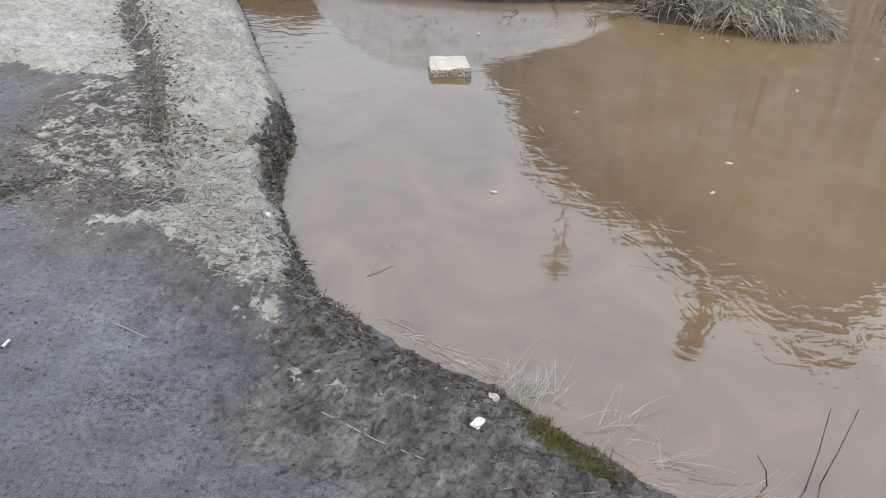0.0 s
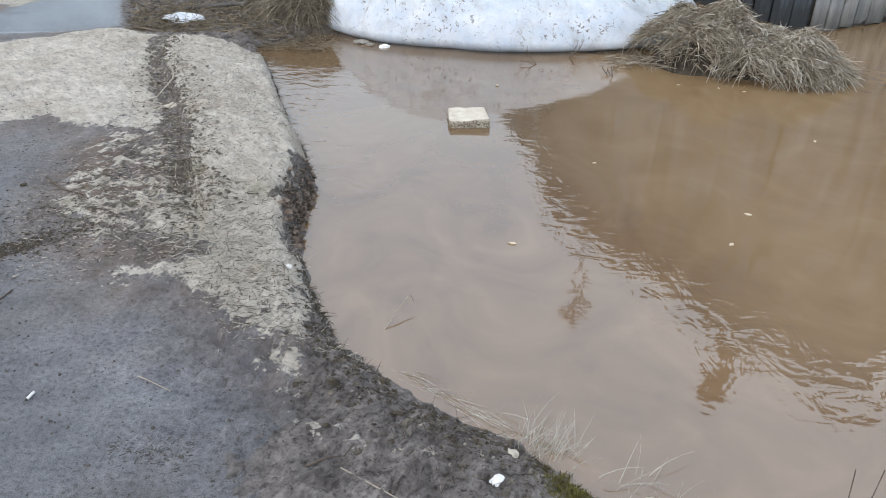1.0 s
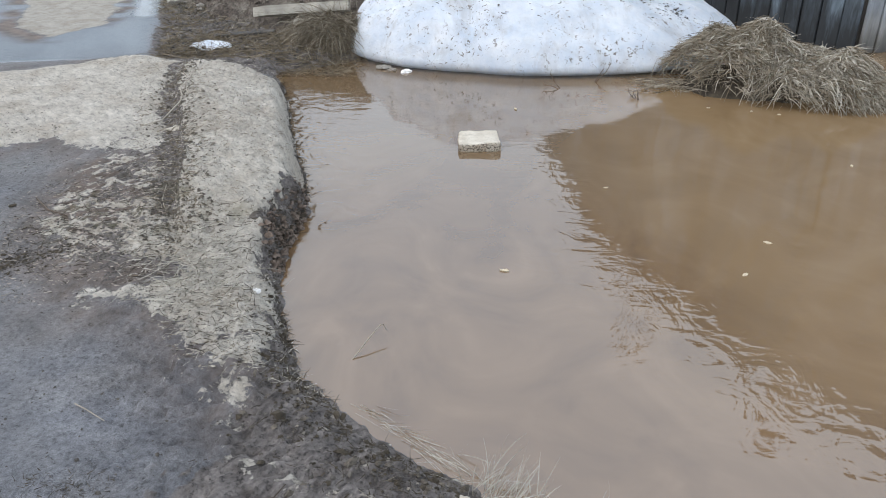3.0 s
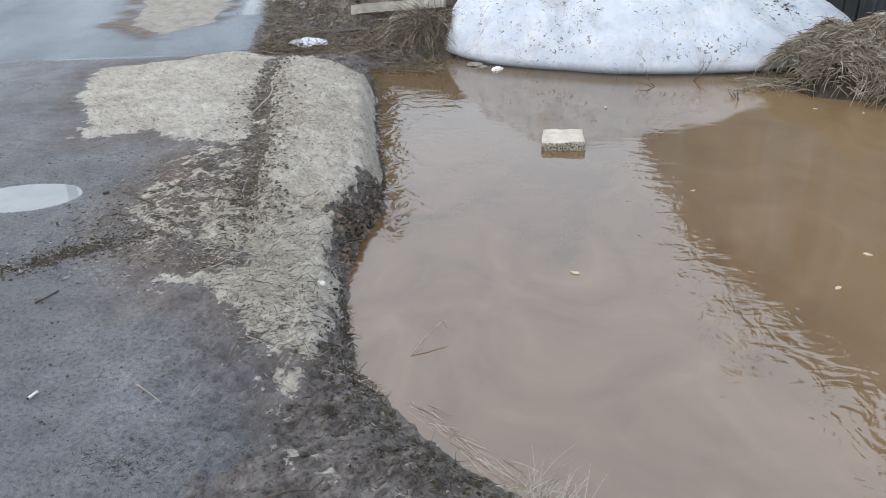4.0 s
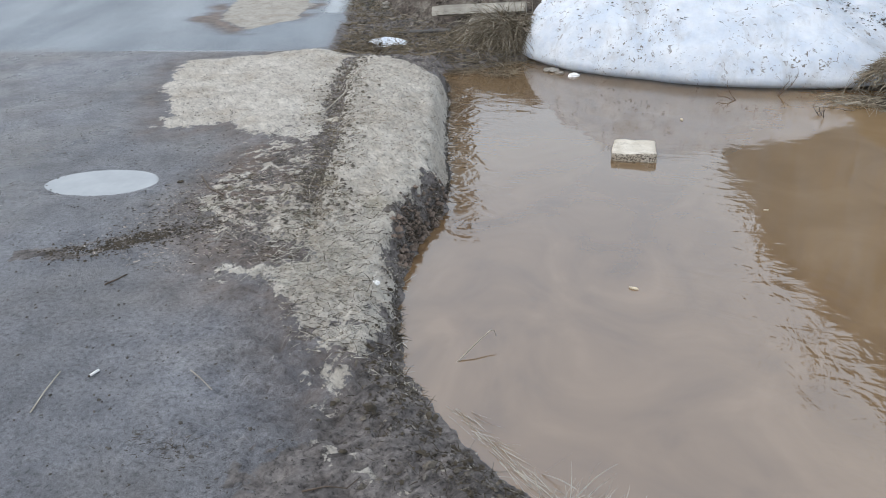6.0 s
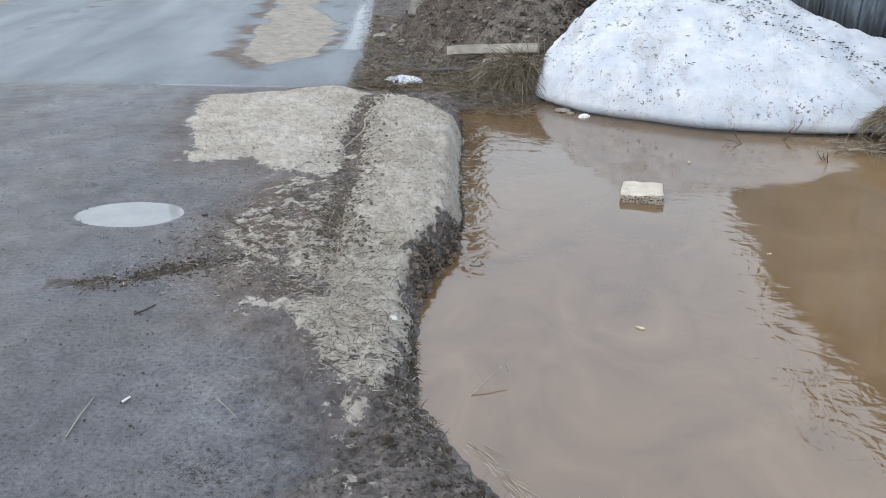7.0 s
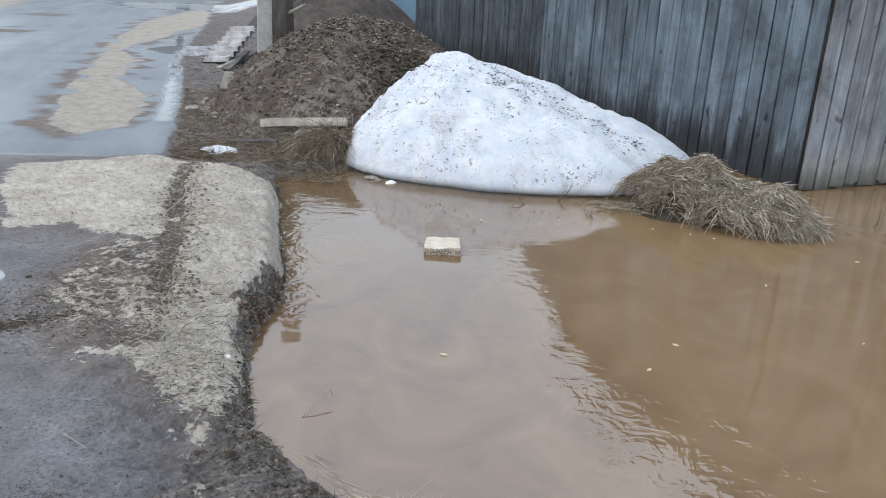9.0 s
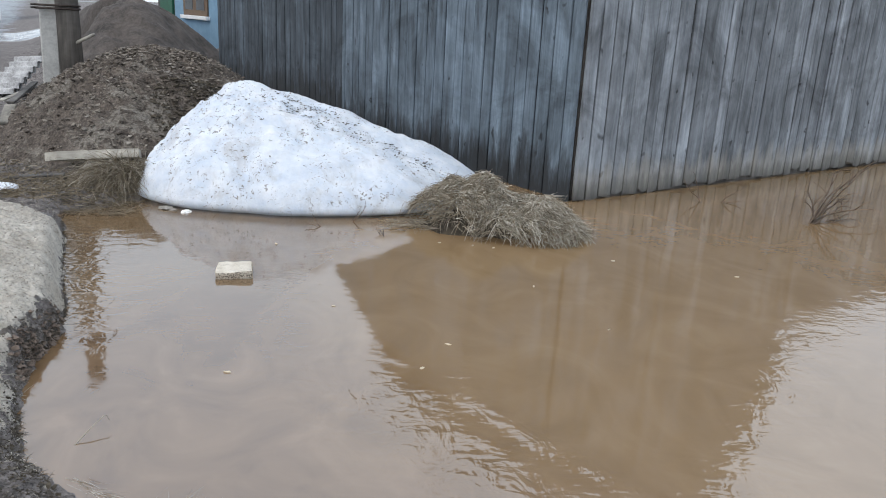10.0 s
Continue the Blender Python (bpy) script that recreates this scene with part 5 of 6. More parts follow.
    tagged(new("peat_clods", mesh_of("peat_clods", *lumps(len(lst), from_list(lst), 0.0105, 92, 0.7), M_THATCH, smooth=False)),
           "black lumps of wet peat on the soil", "soil", kind="stuff")

    def verge(r):
        y = r.uniform(5.9, 8.6)
        return (np.interp(y, [5.9, 8.6], [-2.55, -3.6]) + r.random() ** 1.2 * np.interp(y, [5.9, 6.6, 8.6], [1.35, 1.6, 1.2]), y)

    lst = [(a, b, c + 0.006) for a, b, c in patch(verge, 1300, 93)]
    tagged(new("verge_straw", mesh_of("verge_straw", *blades(len(lst), from_list(lst), lambda r, p: (r.gauss(0.5, 1), r.gauss(-0.2, 0.7), r.uniform(0, 0.3)), 0.12, 0.006, 94, 0.25, 0.6), M_STRAW, smooth=False)),
           "flattened pale straw over the dark verge", "straw", kind="stuff")
    lst = patch(verge, 2200, 95)
    tagged(new("verge_clods", mesh_of("verge_clods", *lumps(len(lst), from_list(lst), 0.018, 96, 0.6), M_CLOD, smooth=False)),
           "dark clods of soil scattered over the verge", "soil", kind="stuff")

    def on_road(r):
        y = r.uniform(1.15, 4.4)
        return (np.interp(y, [1.1, 2.3, 3.0, 4.4], [-0.3, -0.75, -1.6, -2.6]) - r.random() ** 1.4 * 1.9 + 0.1, y)

    lst = patch(on_road, 2600, 51)
    tagged(new("road_grit", mesh_of("road_grit", *lumps(2600, from_list(lst), 0.0042, 52, 0.7), M_CLOD, smooth=False)),
           "dark grit and crumbs scattered over wet asphalt", "grit", kind="stuff")

    def debris_line(r):
        pts = [(-1.98, 2.34), (-1.84, 2.42), (-1.62, 2.66), (-1.40, 2.84)]
        k, u = r.randrange(len(pts) - 1), r.random()
        if vnoise(np.array(k + u), np.array(0.0), 3.1, 5) < 0.5 * r.random() + 0.15:
            k, u = 1, 0.3 + 0.7 * u
        return (pts[k][0] * (1 - u) + pts[k + 1][0] * u + r.gauss(0, 0.012 + 0.05 * r.random()), pts[k][1] * (1 - u) + pts[k + 1][1] * u + r.gauss(0, 0.012 + 0.05 * r.random()))

    def scrap(r):
        return (-0.77 + r.gauss(0, 0.07), 1.62 + r.gauss(0, 0.035))

    lst = [(a, b, c + 0.002) for a, b, c in patch(scrap, 150, 77)]
    tagged(new("trodden_grass", mesh_of("trodden_grass", *blades(len(lst), from_list(lst), lambda r, p: (r.gauss(0, 1), r.gauss(0, 0.6), r.uniform(0, 0.15)), 0.02, 0.0022, 78, 0.1, 0.8, 2), M_THATCH, smooth=False)),
           "small dark wisp of trodden grass on asphalt", "grass", kind="stuff")
    lst = patch(debris_line, 1500, 53)
    tagged(new("washed_debris", mesh_of("washed_debris", *lumps(1500, from_list(lst), 0.0055, 54, 0.6), M_THATCH, smooth=False)),
           "line of dark washed debris on the asphalt", "debris", kind="stuff")


build_snow()
build_straw()
build_verge_grass()
build_shore_grass()
build_litter_stuff()


# ---- single things ----
def rod(pts, r0, r1, sides=6):
    """A tapering stick through points."""
    verts, faces = [], []
    pts = [Vector(p) for p in pts]
    for i, p in enumerate(pts):
        go = (pts[min(i + 1, len(pts) - 1)] - pts[max(i - 1, 0)]).normalized()
        side = go.orthogonal().normalized()
        up = go.cross(side)
        rad = r0 + (r1 - r0) * i / (len(pts) - 1)
        verts += [tuple(p + (side * math.cos(k * math.tau / sides) + up * math.sin(k * math.tau / sides)) * rad) for k in range(sides)]
    for i in range(len(pts) - 1):
        for k in range(sides):
            a, b = i * sides + k, i * sides + (k + 1) % sides
            faces.append((a, b, b + sides, a + sides))
    faces += [tuple(range(sides - 1, -1, -1)), tuple(range(len(verts) - sides, len(verts)))]
    return verts, faces


def on_ground(pts, lift=0.003):
    return [(x, y, ground_z(x, y) + lift) for x, y in pts]


def twig(name, pts, r0, r1, mat, label, category="twig", lift=0.004):
    tagged(new(name, mesh_of(name, *rod(on_ground(pts, lift), r0, r1), mat)), label, category)


def crumpled(name, x, y, size, mat, label, category, seed, flat=0.35, lift=0.0, z=None):
    r = random.Random(seed)
    bm = bmesh.new()
    bmesh.ops.create_icosphere(bm, subdivisions=2, radius=size)
    for v in bm.verts:
        v.co *= r.uniform(0.6, 1.25)
        v.co.x *= 1.3
        v.co.z *= flat
    ob = new(name, to_mesh(name, bm, mat))
    ob.matrix_world = pose(x, y, (ground_z(x, y) if z is None else z) + size * flat * 0.6 + lift, 0, 0, r.uniform(0, 360))
    return tagged(ob, label, category)


def build_block():
    bm = box_bm(0.225, 0.21, 0.15, 0.012, 2)
    bmesh.ops.subdivide_edges(bm, edges=bm.edges[:], cuts=3, use_grid_fill=True)
    for v in bm.verts:
        n = noise.noise_vector(v.co * 38) * 0.0045 + noise.noise_vector(v.co * 12) * 0.006
        v.co += n
    ob = new("building_block", to_mesh("building_block", bm, M_BLOCK))
    ob.matrix_world = pose(-0.02, 4.42, WATER - 0.1, 1, -1.5, 9)
    tagged(ob, "pale yellow porous building block half under water", "block")


def build_board():
    pts = [(-0.42, 0), (-0.30, -0.05), (0.42, -0.06), (0.42, 0.06), (-0.22, 0.07)]
    n = len(pts)
    verts = [(-z, y, x) for z in (0, 0.08) for x, y in pts]
    faces = [tuple(range(n - 1, -1, -1)), tuple(range(n, 2 * n))] + [(k, (k + 1) % n, n + (k + 1) % n, n + k) for k in range(n)]
    ob = new("broken_board", mesh_of("broken_board", verts, faces, M_PLANK, smooth=False))
    ob.matrix_world = pose(-1.80, 7.04, 0.085, -20, -3, 8) @ pose(0, 0, 0, 0, 90, 0)
    tagged(ob, "bleached broken board lying across a stump", "board")
    bm = box_bm(0.17, 0.13, 0.36, 0.015, 1)
    for v in bm.verts:
        v.co += noise.noise_vector(v.co * 9) * 0.01
    stump = new("stump", to_mesh("stump", bm, M_PLANK))
    stump.matrix_world = pose(-1.70, 6.78, -0.265, 0, 0, 12)
    tagged(stump, "short weathered wooden stump in dead grass", "stump")
    bm = box_bm(0.5, 0.08, 0.03, 0.006, 1)
    ob = new("dark_board", to_mesh("dark_board", bm, M_DARKWOOD))
    ob.matrix_world = pose(-2.20, 6.72, ground_z(-2.2, 6.72) + 0.02, 2, -4, 6)
    tagged(ob, "grey split board lying in matted grass", "board")


def build_pole():
    x, y = -3.53, 10.55
    pole = thing("utility_pole", (x, y, 0), "dark timber utility pole wired to a concrete stub", "utility pole")
    bm = box_bm(0.22, 0.20, 2.4, 0.02, 1)
    part("concrete_stub", to_mesh("concrete_stub", bm, M_CONCRETE), pole, pose(0, 0, -0.2, 0, 1.5, 14), "pale concrete stub")
    part("timber_post", mesh_of("timber_post", *rod([(0.27, 0.02, -0.1), (0.26, 0.02, 2.0), (0.245, 0.02, 3.75)], 0.155, 0.13, 14), M_TIMBER), pole)
    for z in (1.38, 1.42, 2.0):
        ring = [(0.13 + 0.30 * math.cos(a), 0.01 + 0.18 * math.sin(a), z) for a in np.linspace(0, math.tau, 25)]
        part("wire_band", mesh_of("wire_band", *rod(ring, 0.014, 0.014, 6), M_WIRE), pole)
    part("peg", mesh_of("peg", *rod([(0.30, -0.05, 0.92), (0.62, -0.05, 1.08)], 0.025, 0.02, 6), M_PLANK), pole)


def corrugated(name, w, l, m, label):
    n, k = 60, 8
    verts, faces = [], []
    for side in (0, 0.008):
        for j in range(k + 1):
            for i in range(n + 1):
                u = w * (i / n - 0.5)
                verts.append((u, l * (j / k - 0.5), 0.028 * math.sin(u * math.tau / 0.17) + side))
    q = (n + 1) * (k + 1)
    for j in range(k):
        for i in range(n):
            a = j * (n + 1) + i
            faces += [(a + n + 1, a + n + 2, a + 1, a), (q + a, q + a + 1, q + a + n + 2, q + a + n + 1)]
    for i in range(n):
        faces += [(i, i + 1, q + i + 1, q + i), (k * (n + 1) + i + 1, k * (n + 1) + i, q + k * (n + 1) + i, q + k * (n + 1) + i + 1)]
    ob = new(name, mesh_of(name, verts, faces, M_SLATE))
    ob.matrix_world = m
    return tagged(ob, label, "roof sheet", "roof sheets by the pole")


def build_roof_sheets():
    for lift, back, label in ((0.0, 0.0, "grey corrugated roof sheet with debris on it"), (-0.10, 0.04, "grey corrugated roof sheet lying under another")):
        x_axis = Vector((0.12, 1.1, 0.56)).normalized()
        y_axis = Vector((-1, 0.13, -0.1))
        y_axis = (y_axis - x_axis * y_axis.dot(x_axis)).normalized()
        turn = Matrix((x_axis, y_axis, x_axis.cross(y_axis))).transposed().to_4x4()
        corrugated("roof_sheet", 1.25, 0.5, Matrix.Translation(Vector((-4.93, 13.1, 0.27 + lift)) + y_axis * (0.25 + back)) @ turn, label)
    for k, (x, y, a) in enumerate(((-4.85, 12.75, 26), (-4.7, 12.5, 32), (-4.6, 12.1, 40))):
        bm = box_bm(1.5, 0.09, 0.04, 0.005)
        ob = new("loose_batten", to_mesh("loose_batten", bm, M_DARKWOOD if k else M_PLANK))
        ob.matrix_world = pose(x, y, ground_z(x, y) + 0.03 + 0.04 * k, 0, -6, a + 60)
        tagged(ob, "loose wooden batten beside roof sheets", "batten", "battens by the pole")
    bm = box_bm(0.12, 0.42, 0.04, 0.008)
    ob = new("short_plank", to_mesh("short_plank", bm, M_PLANK))
    ob.matrix_world = pose(-3.20, 8.50, 0.25, 20, 0, 14)
    tagged(ob, "short pale plank leaning on the dirt", "plank")


def build_far():
    # blue house beyond the fence
    along, out = ALONG_L, -ALONG_R
    base = Vector((-3.7, 21.6, 0.2))
    house = thing("house", base, "pale blue painted wooden house beyond the fence", "house")
    turn = Matrix((along, out, Vector((0, 0, 1)))).transposed().to_4x4()

    def block(name, u0, u1, o0, o1, z0, z1, mat, parent=house, label=""):
        bm = box_bm(u1 - u0, o1 - o0, z1 - z0, 0.01)
        bmesh.ops.translate(bm, vec=((u0 + u1) / 2, (o0 + o1) / 2, z0), verts=bm.verts)
        return part(name, to_mesh(name, bm, mat), parent, turn if parent is house else None, label)

    block("wall", -4, 3.4, -6, 0, -0.3, 3.0, M_BLUE)
    block("plinth", -4.03, 3.43, -6.03, 0.05, -0.3, 0.05, M_CONCRETE)
    for u in (-3.0, 0.3):
        w = block("window", u, u + 2.1, 0.0, 0.05, 1.0, 2.5, M_BROWN)
        block("sill", u - 0.1, u + 2.2, 0.0, 0.12, 0.9, 1.0, M_WHITE)
        block("pane", u + 0.2, u + 0.9, 0.02, 0.06, 1.15, 2.35, M_GLASS, w)
        block("pane", u + 1.2, u + 1.9, 0.02, 0.06, 1.15, 2.35, M_GLASS, w)
    pts = [(-4.4, 0.4, 3.0), (3.8, 0.4, 3.0), (3.8, -6.4, 3.0), (-4.4, -6.4, 3.0), (-4.4, -3, 5.2), (3.8, -3, 5.2)]
    part("roof", mesh_of("roof", pts, [(3, 2, 1, 0), (0, 1, 5, 4), (2, 3, 4, 5), (1, 2, 5), (3, 0, 4)], M_ROOF, smooth=False), house, turn)
    bm = box_bm(1.3, 0.08, 2.1, 0.01)
    gate = new("gate", to_mesh("gate", bm, M_GREEN))
    gate.matrix_world = Matrix.Translation(base + along * 4.2 + Vector((0, 0, -0.1))) @ turn
    tagged(gate, "green painted gate beside the blue house", "gate")
    # snow left by the gate
    v, f = ring_mound("far_snow", (-9.6, 40.0), [(-180, 1.4), (-90, 1.0), (0, 1.4), (90, 1.0)], 0.5, 0.3, M_SNOW, 16, 40, 0.2, 1.5, 0.05, 7, 2)
    tagged(new("snow_heap", mesh_of("snow_heap", v, f, M_SNOW)), "small far snow heap beside the gate", "snow heap")
    # houses across the road
    far = [(-29, 50, 12, M_WHITE), (-44, 72, 14, M_BLUE), (-14, 76, 10, M_DARKWOOD), (-64, 60, 14, M_DARKWOOD)]
    for x, y, w, mat in far:
        h = thing("house", (x, y, 0), "plain wooden village house far down the road", "house", "far village houses")
        part("wall", to_mesh("wall", box_bm(w, 8, 3.0, 0.02), mat), h, pose(0, 0, -0.2, 0, 0, 28))
        p = [(-w / 2 - 0.4, -4.4, 2.8), (w / 2 + 0.4, -4.4, 2.8), (w / 2 + 0.4, 4.4, 2.8), (-w / 2 - 0.4, 4.4, 2.8), (-w / 2 - 0.4, 0, 5.6), (w / 2 + 0.4, 0, 5.6)]
        part("roof", mesh_of("roof", p, [(3, 2, 1, 0), (0, 1, 5, 4), (2, 3, 4, 5), (1, 2, 5), (3, 0, 4)], M_ROOF, smooth=False), h, pose(0, 0, 0, 0, 0, 28))
        for k in range(3):
            wd = part("window", to_mesh("window", box_bm(1.1, 0.1, 1.3, 0.02), M_WHITE), h, pose(0, 0, 0, 0, 0, 28) @ pose(-w / 3 + k * w / 3, -4.03, 0.9))
            part("pane", to_mesh("pane", box_bm(0.9, 0.1, 1.1, 0.01), M_GLASS), wd, pose(0, -0.02, 0.1))


def build_small():
    z = ground_z(-1.182, 1.806) + 0.0045
    butt = thing("cigarette_butt", (-1.182, 1.806, z), "white cigarette butt lying on wet asphalt", "cigarette butt")
    part("paper_tube", mesh_of("paper_tube", *rod([(-0.019, 0, 0), (0.0, 0, 0.0006), (0.013, 0, 0)], 0.0042, 0.0042, 10), M_PAPER), butt, pose(0, 0, 0, 0, 0, 82))
    part("burnt_end", mesh_of("burnt_end", *rod([(-0.0235, 0.0005, 0), (-0.019, 0, 0)], 0.003, 0.0041, 10), M_THATCH), butt, pose(0, 0, 0, 0, 0, 82), "charred brown end")
    twig("twig", [(-0.915, 1.905), (-0.87, 1.888), (-0.80, 1.85)], 0.0020, 0.0013, M_TWIG_PALE, "thin pale twig lying on the asphalt")
    twig("twig", [(-1.215, 1.60), (-1.255, 1.69), (-1.285, 1.775)], 0.0024, 0.0018, M_TWIG_PALE, "straight pale twig lying on wet asphalt")
    twig("twig", [(-1.545, 2.235), (-1.53, 2.28), (-1.522, 2.325)], 0.0032, 0.0026, M_TWIG, "short dark twig lying on the asphalt")
    twig("twig", [(-0.27, 1.60), (-0.12, 1.52), (0.0, 1.46)], 0.0018, 0.0013, M_TWIG_PALE, "long thin straw stalk on dark soil")
    twig("twig", [(-0.36, 1.60), (-0.31, 1.63), (-0.27, 1.655), (-0.25, 1.69)], 0.0024, 0.0014, M_TWIG, "crooked dark twig lying on soil")
    twig("root_strand", [(-1.86, 4.95), (-1.80, 4.72), (-1.78, 4.55), (-1.70, 4.40), (-1.66, 4.28), (-1.70, 4.12), (-1.76, 4.0)], 0.0045, 0.003, M_TWIG_PALE, "curved pale root lying in the rut", "root", 0.02)
    twig("twig", [(-1.32, 3.35), (-1.28, 3.22), (-1.22, 3.12)], 0.003, 0.002, M_TWIG_PALE, "pale stick lying on the trodden bank")
    twig("twig", [(-1.85, 3.20), (-1.72, 3.08), (-1.60, 3.02)], 0.004, 0.003, M_TWIG, "dark stick lying on streaked silt")
    crumpled("paper_scrap", 0.125, 1.615, 0.017, M_PAPER, "crumpled white paper scrap on dark soil", "litter", 1, 0.5)
    crumpled("paper_scrap", 0.175, 1.77, 0.016, M_CRUST, "dirty crumpled paper scrap on the bank edge", "litter", 6, 0.4)
    crumpled("chalk_stone", -0.63, 2.555, 0.016, M_PAPER, "white stone chip on the silt bank", "stone", 2, 0.5)
    crumpled("flat_stone", -1.585, 4.03, 0.036, M_CRUST, "pale flat stone beside the rut", "stone", 3, 0.35)
    crumpled("dark_clod", -1.91, 3.12, 0.012, M_THATCH, "small dark clod on wet asphalt", "clod", 4, 0.5)
    crumpled("foam_chunk", -1.10, 4.40, 0.024, M_LEAF, "pale yellow foam chunk at the water's edge", "litter", 5, 0.6, 0.0, WATER)
    v, f = ring_mound("ice", (-2.34, 6.30), [(-180, 0.17), (-140, 0.10), (-80, 0.15), (-30, 0.13), (0, 0.19), (60, 0.12), (120, 0.18)], 0.03, ground_z(-2.34, 6.30) - 0.002, M_SNOW, 12, 48, 0.4, 1.6, 0.02, 17, 9.0)
    tagged(new("ice_patch", mesh_of("ice_patch", v, f, M_SNOW)), "small leftover patch of white ice", "ice")
    for k, (x, y, s) in enumerate(((-0.69, 5.93, 0.035), (-0.80, 5.98, 0.03), (-0.88, 6.03, 0.04))):
        crumpled("foam_scrap", x, y, s, M_PAPER if k == 0 else M_STONE, "small litter scrap floating beside the snow", "litter", 20 + k, 0.5, 0.0, WATER - 0.005)
    for k, (x, y, s) in enumerate(((-3.43, 8.45, 0.085), (-3.47, 8.15, 0.075), (-3.1, 7.9, 0.05))):
        crumpled("verge_stone", x, y, s, M_STONE, "rounded grey stone on the road verge", "stone", 30 + k, 0.7)
    # bent stalk out of the water
    pts = [(-0.262, 2.342, WATER - 0.008), (-0.249, 2.36, WATER + 0.001), (-0.215, 2.43, WATER + 0.030), (-0.185, 2.492, WATER + 0.050), (-0.174, 2.497, WATER + 0.050), (-0.163, 2.486, WATER + 0.036)]
    tagged(new("bent_stalk", mesh_of("bent_stalk", *rod(pts, 0.0025, 0.0012, 5), M_STRAW)), "bent dry stalk sticking out of muddy water", "stalk")
    for foot, tip in (((0.935, 1.491), (1.007, 1.63, 0.06)), ((0.982, 1.523), (1.064, 1.613, 0.08)), ((0.87, 1.526), (0.806, 1.524, 0.0))):
        pts = [(*foot, WATER - 0.04), ((foot[0] + tip[0]) / 2 + 0.004, (foot[1] + tip[1]) / 2, (WATER + tip[2]) / 2), tip]
        tagged(new("dry_stalk", mesh_of("dry_stalk", *rod(pts, 0.0022, 0.0014, 5), M_TWIG)), "thin dry weed stalk standing at the bank", "stalk", "stalks at the near bank")
    r = random.Random(77)
    floats = [(1.27, 3.36), (0.64, 3.88), (1.12, 3.07), (1.9, 4.3), (0.2, 3.0), (2.6, 4.9), (1.6, 5.2), (1.75, 5.15), (1.35, 5.25), (3.4, 4.6), (0.15, 5.1), (2.2, 3.6)]
    for x, y in floats:
        s = r.uniform(0.006, 0.014)
        verts = [(s * a * r.uniform(0.8, 1.2), s * b, 0.003 * r.uniform(-0.5, 1)) for a, b in ((1.6, 0), (0.7, 0.6), (-0.6, 0.7), (-1.5, 0.1), (-0.7, -0.6), (0.6, -0.7))]
        low = [(p[0] * 0.8, p[1] * 0.8, -0.006) for p in verts]
        n = 6
        faces = [tuple(range(n)), tuple(range(2 * n - 1, n - 1, -1))] + [(k, k + n, (k + 1) % n + n, (k + 1) % n) for k in range(n)]
        ob = new("floating_leaf", mesh_of("floating_leaf", verts + low, faces, M_LEAF, smooth=False))
        ob.matrix_world = pose(x, y, WATER + 0.004, 0, 0, r.uniform(0, 360))
        tagged(ob, "small pale dead leaf floating on muddy water", "leaf", "floating leaves")


def build_far_poles():
    # slim poles that show only as reflections in the water and the puddle
    for x, y, h, r0, label in ((2.25, 14.2, 8.1, 0.06, "slim timber pole standing in the yard behind the shed"), (-17.2, 19.2, 9.6, 0.19, "tall timber utility pole across the road")):
        pole = thing("utility_pole", (x, y, 0), label, "utility pole")
        part("timber_post", mesh_of("timber_post", *rod([(0, 0, -0.2), (0.02, 0, h * 0.5), (0, 0, h)], r0, r0 * 0.75, 10), M_TIMBER), pole)
        arm = part("crossarm", to_mesh("crossarm", box_bm(r0 * 7, 0.09, 0.1, 0.01), M_TIMBER), pole, pose(0, -r0, h - 0.45, 0, 0, 12))
        for u in (-3.0, -1.2, 1.2, 3.0):
            part("insulator", mesh_of("insulator", *rod([(0, 0, 0), (0, 0, 0.06), (0, 0, 0.13)], 0.035, 0.022, 8), M_WHITE), arm, pose(u * r0, 0, 0.1))


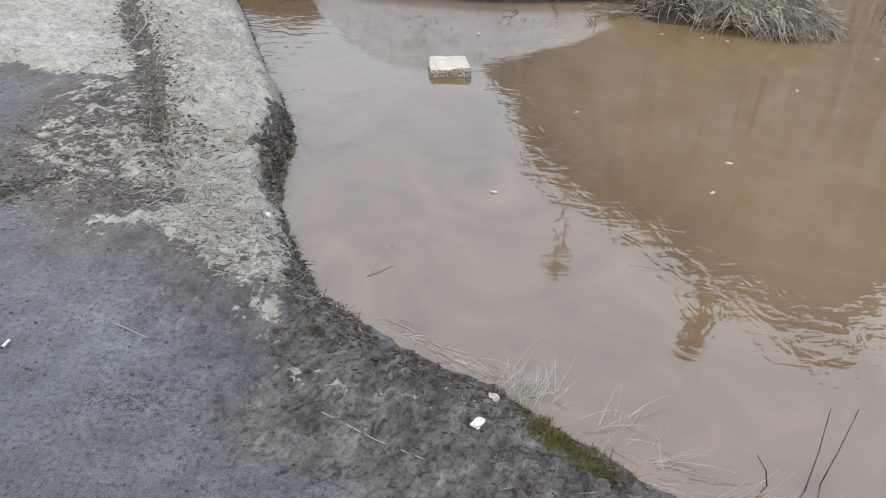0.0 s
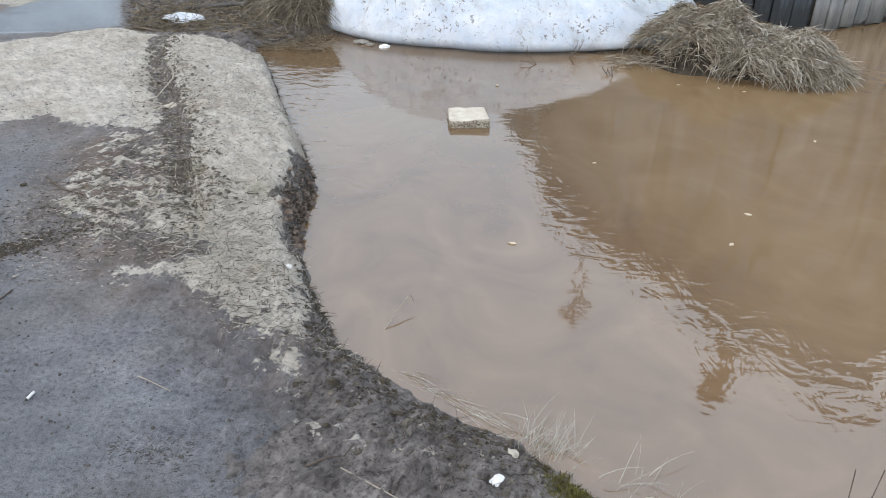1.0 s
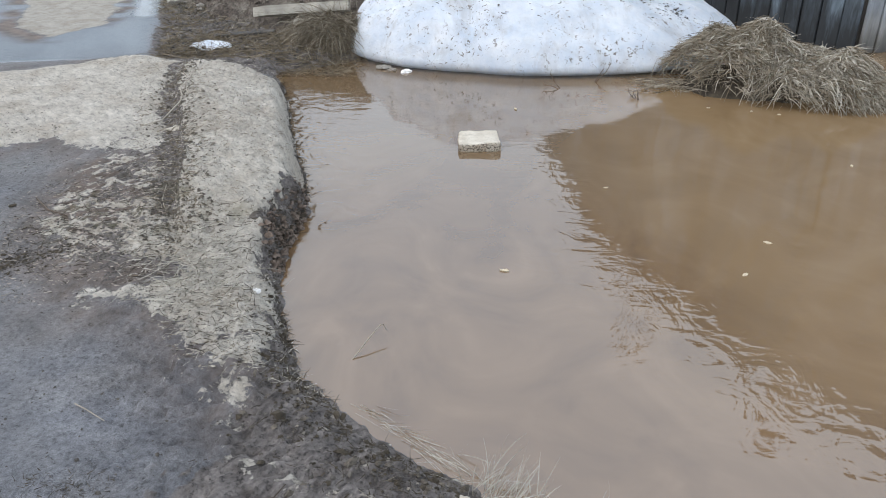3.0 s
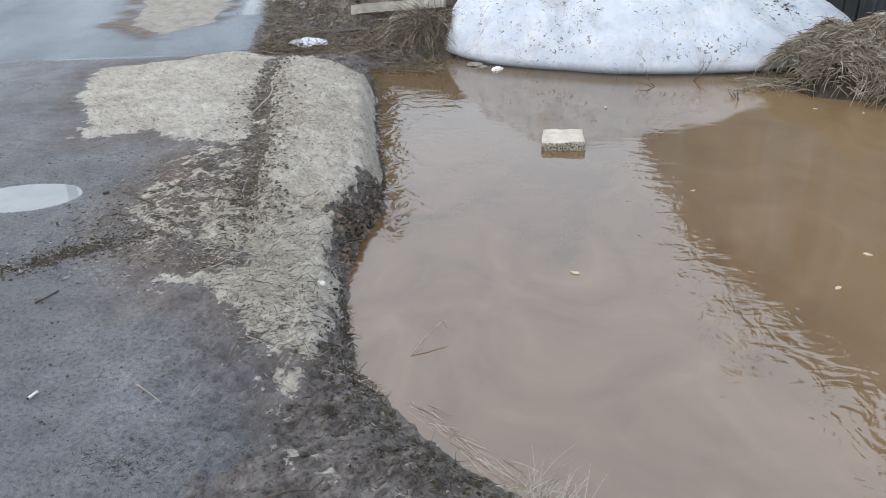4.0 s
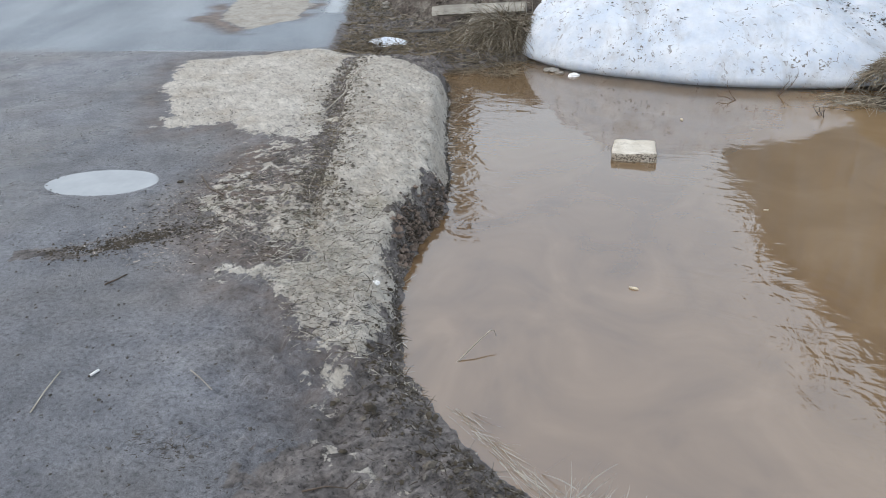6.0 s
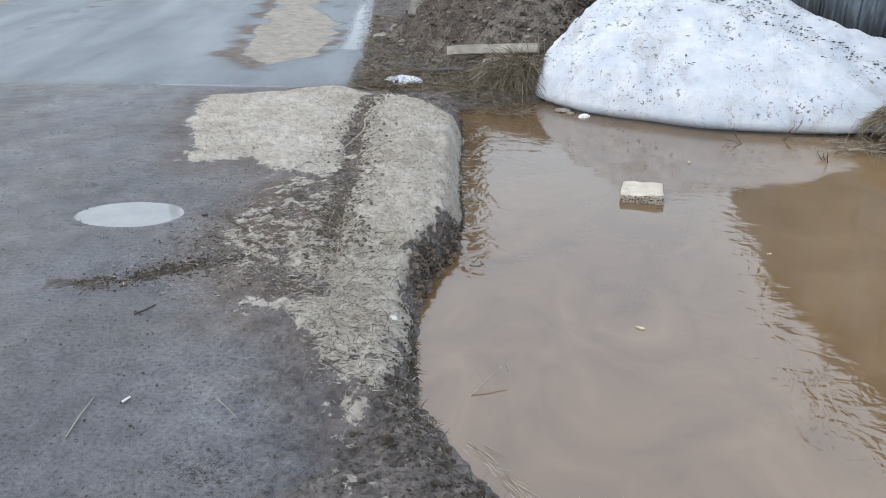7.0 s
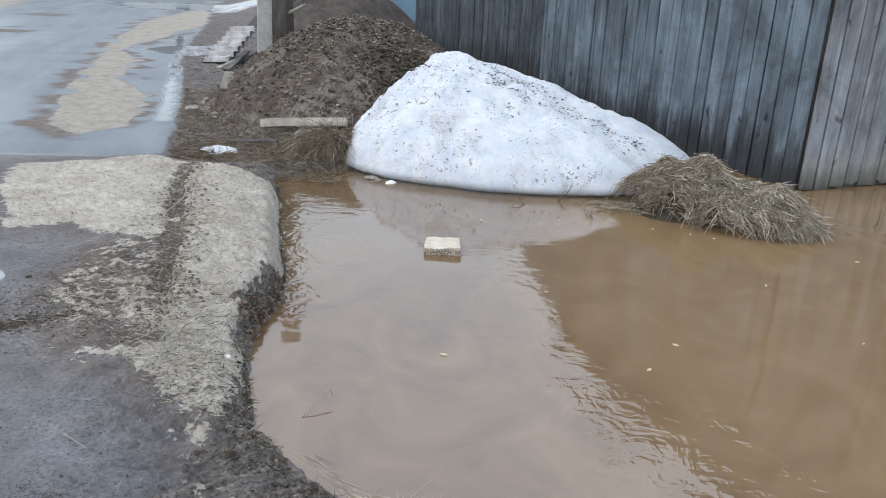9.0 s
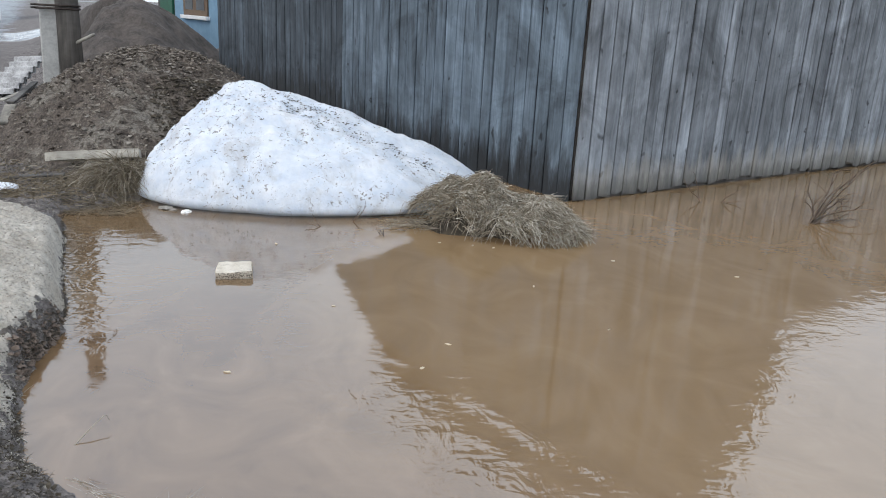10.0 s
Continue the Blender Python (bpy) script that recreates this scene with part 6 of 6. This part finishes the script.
def bush(name, x, y, reach, n, seed, label, stretch=(1, 0.6, 0.5), thick=0.008, spread=0.25):
    r = random.Random(seed)
    lots = []
    for _ in range(n):
        p = Vector((x, y, WATER - 0.03))
        d = Vector((stretch[0] + r.gauss(0, spread), stretch[1] + r.gauss(0, spread), stretch[2] + r.gauss(0, spread * 0.8))).normalized()
        pts = [p]
        ln = reach * r.uniform(0.6, 1.1)
        for k in range(5):
            d = (d + Vector((r.gauss(0, 0.16), r.gauss(0, 0.16), r.gauss(0, 0.14)))).normalized()
            p = p + d * ln / 5
            pts.append(p)
            if k > 1:
                q = p + (d + Vector((r.gauss(0, 0.7), r.gauss(0, 0.7), r.gauss(0.2, 0.5)))).normalized() * ln * 0.22
                lots.append(rod([p, (p + q) / 2 + Vector((0, 0, 0.01)), q], thick * 0.4, thick * 0.15, 4))
        lots.append(rod(pts, thick, thick * 0.3, 5))
    tagged(new(name, mesh_of(name, *joined(*lots), M_TWIG)), label, "branch")


build_block()
build_board()
build_pole()
build_roof_sheets()
build_far()
build_far_poles()
build_small()
bush("fallen_branch", 4.78, 6.19, 0.78, 13, 3, "bare twiggy branch rising out of flood water", (0.75, 0.36, 0.40), 0.012, 0.11)
bush("drowned_twig", 4.10, 6.98, 0.28, 2, 5, "small reddish twig poking out of water", (0.2, 0.2, 0.9), 0.008)
bush("drowned_twig", 4.28, 6.95, 0.35, 2, 6, "small brown twig poking out of water", (0.6, 0.5, 0.6), 0.008)
bush("drowned_twig", 0.46, 5.60, 0.2, 2, 7, "thin dark twig poking out by the snow", (-0.5, 0.2, 0.6), 0.005)
bush("drowned_twig", 0.66, 5.78, 0.24, 2, 8, "thin forked twig poking out by the snow", (0.4, 0.2, 0.6), 0.005)
bush("drowned_twig", 0.94, 5.38, 0.14, 3, 9, "dark rotten twig floating near the straw", (-0.3, 0.3, 0.5), 0.006)
bush("drowned_twig", 2.95, 5.75, 0.22, 2, 10, "dark twig floating beyond the straw heap", (0.9, -0.1, 0.1), 0.006)
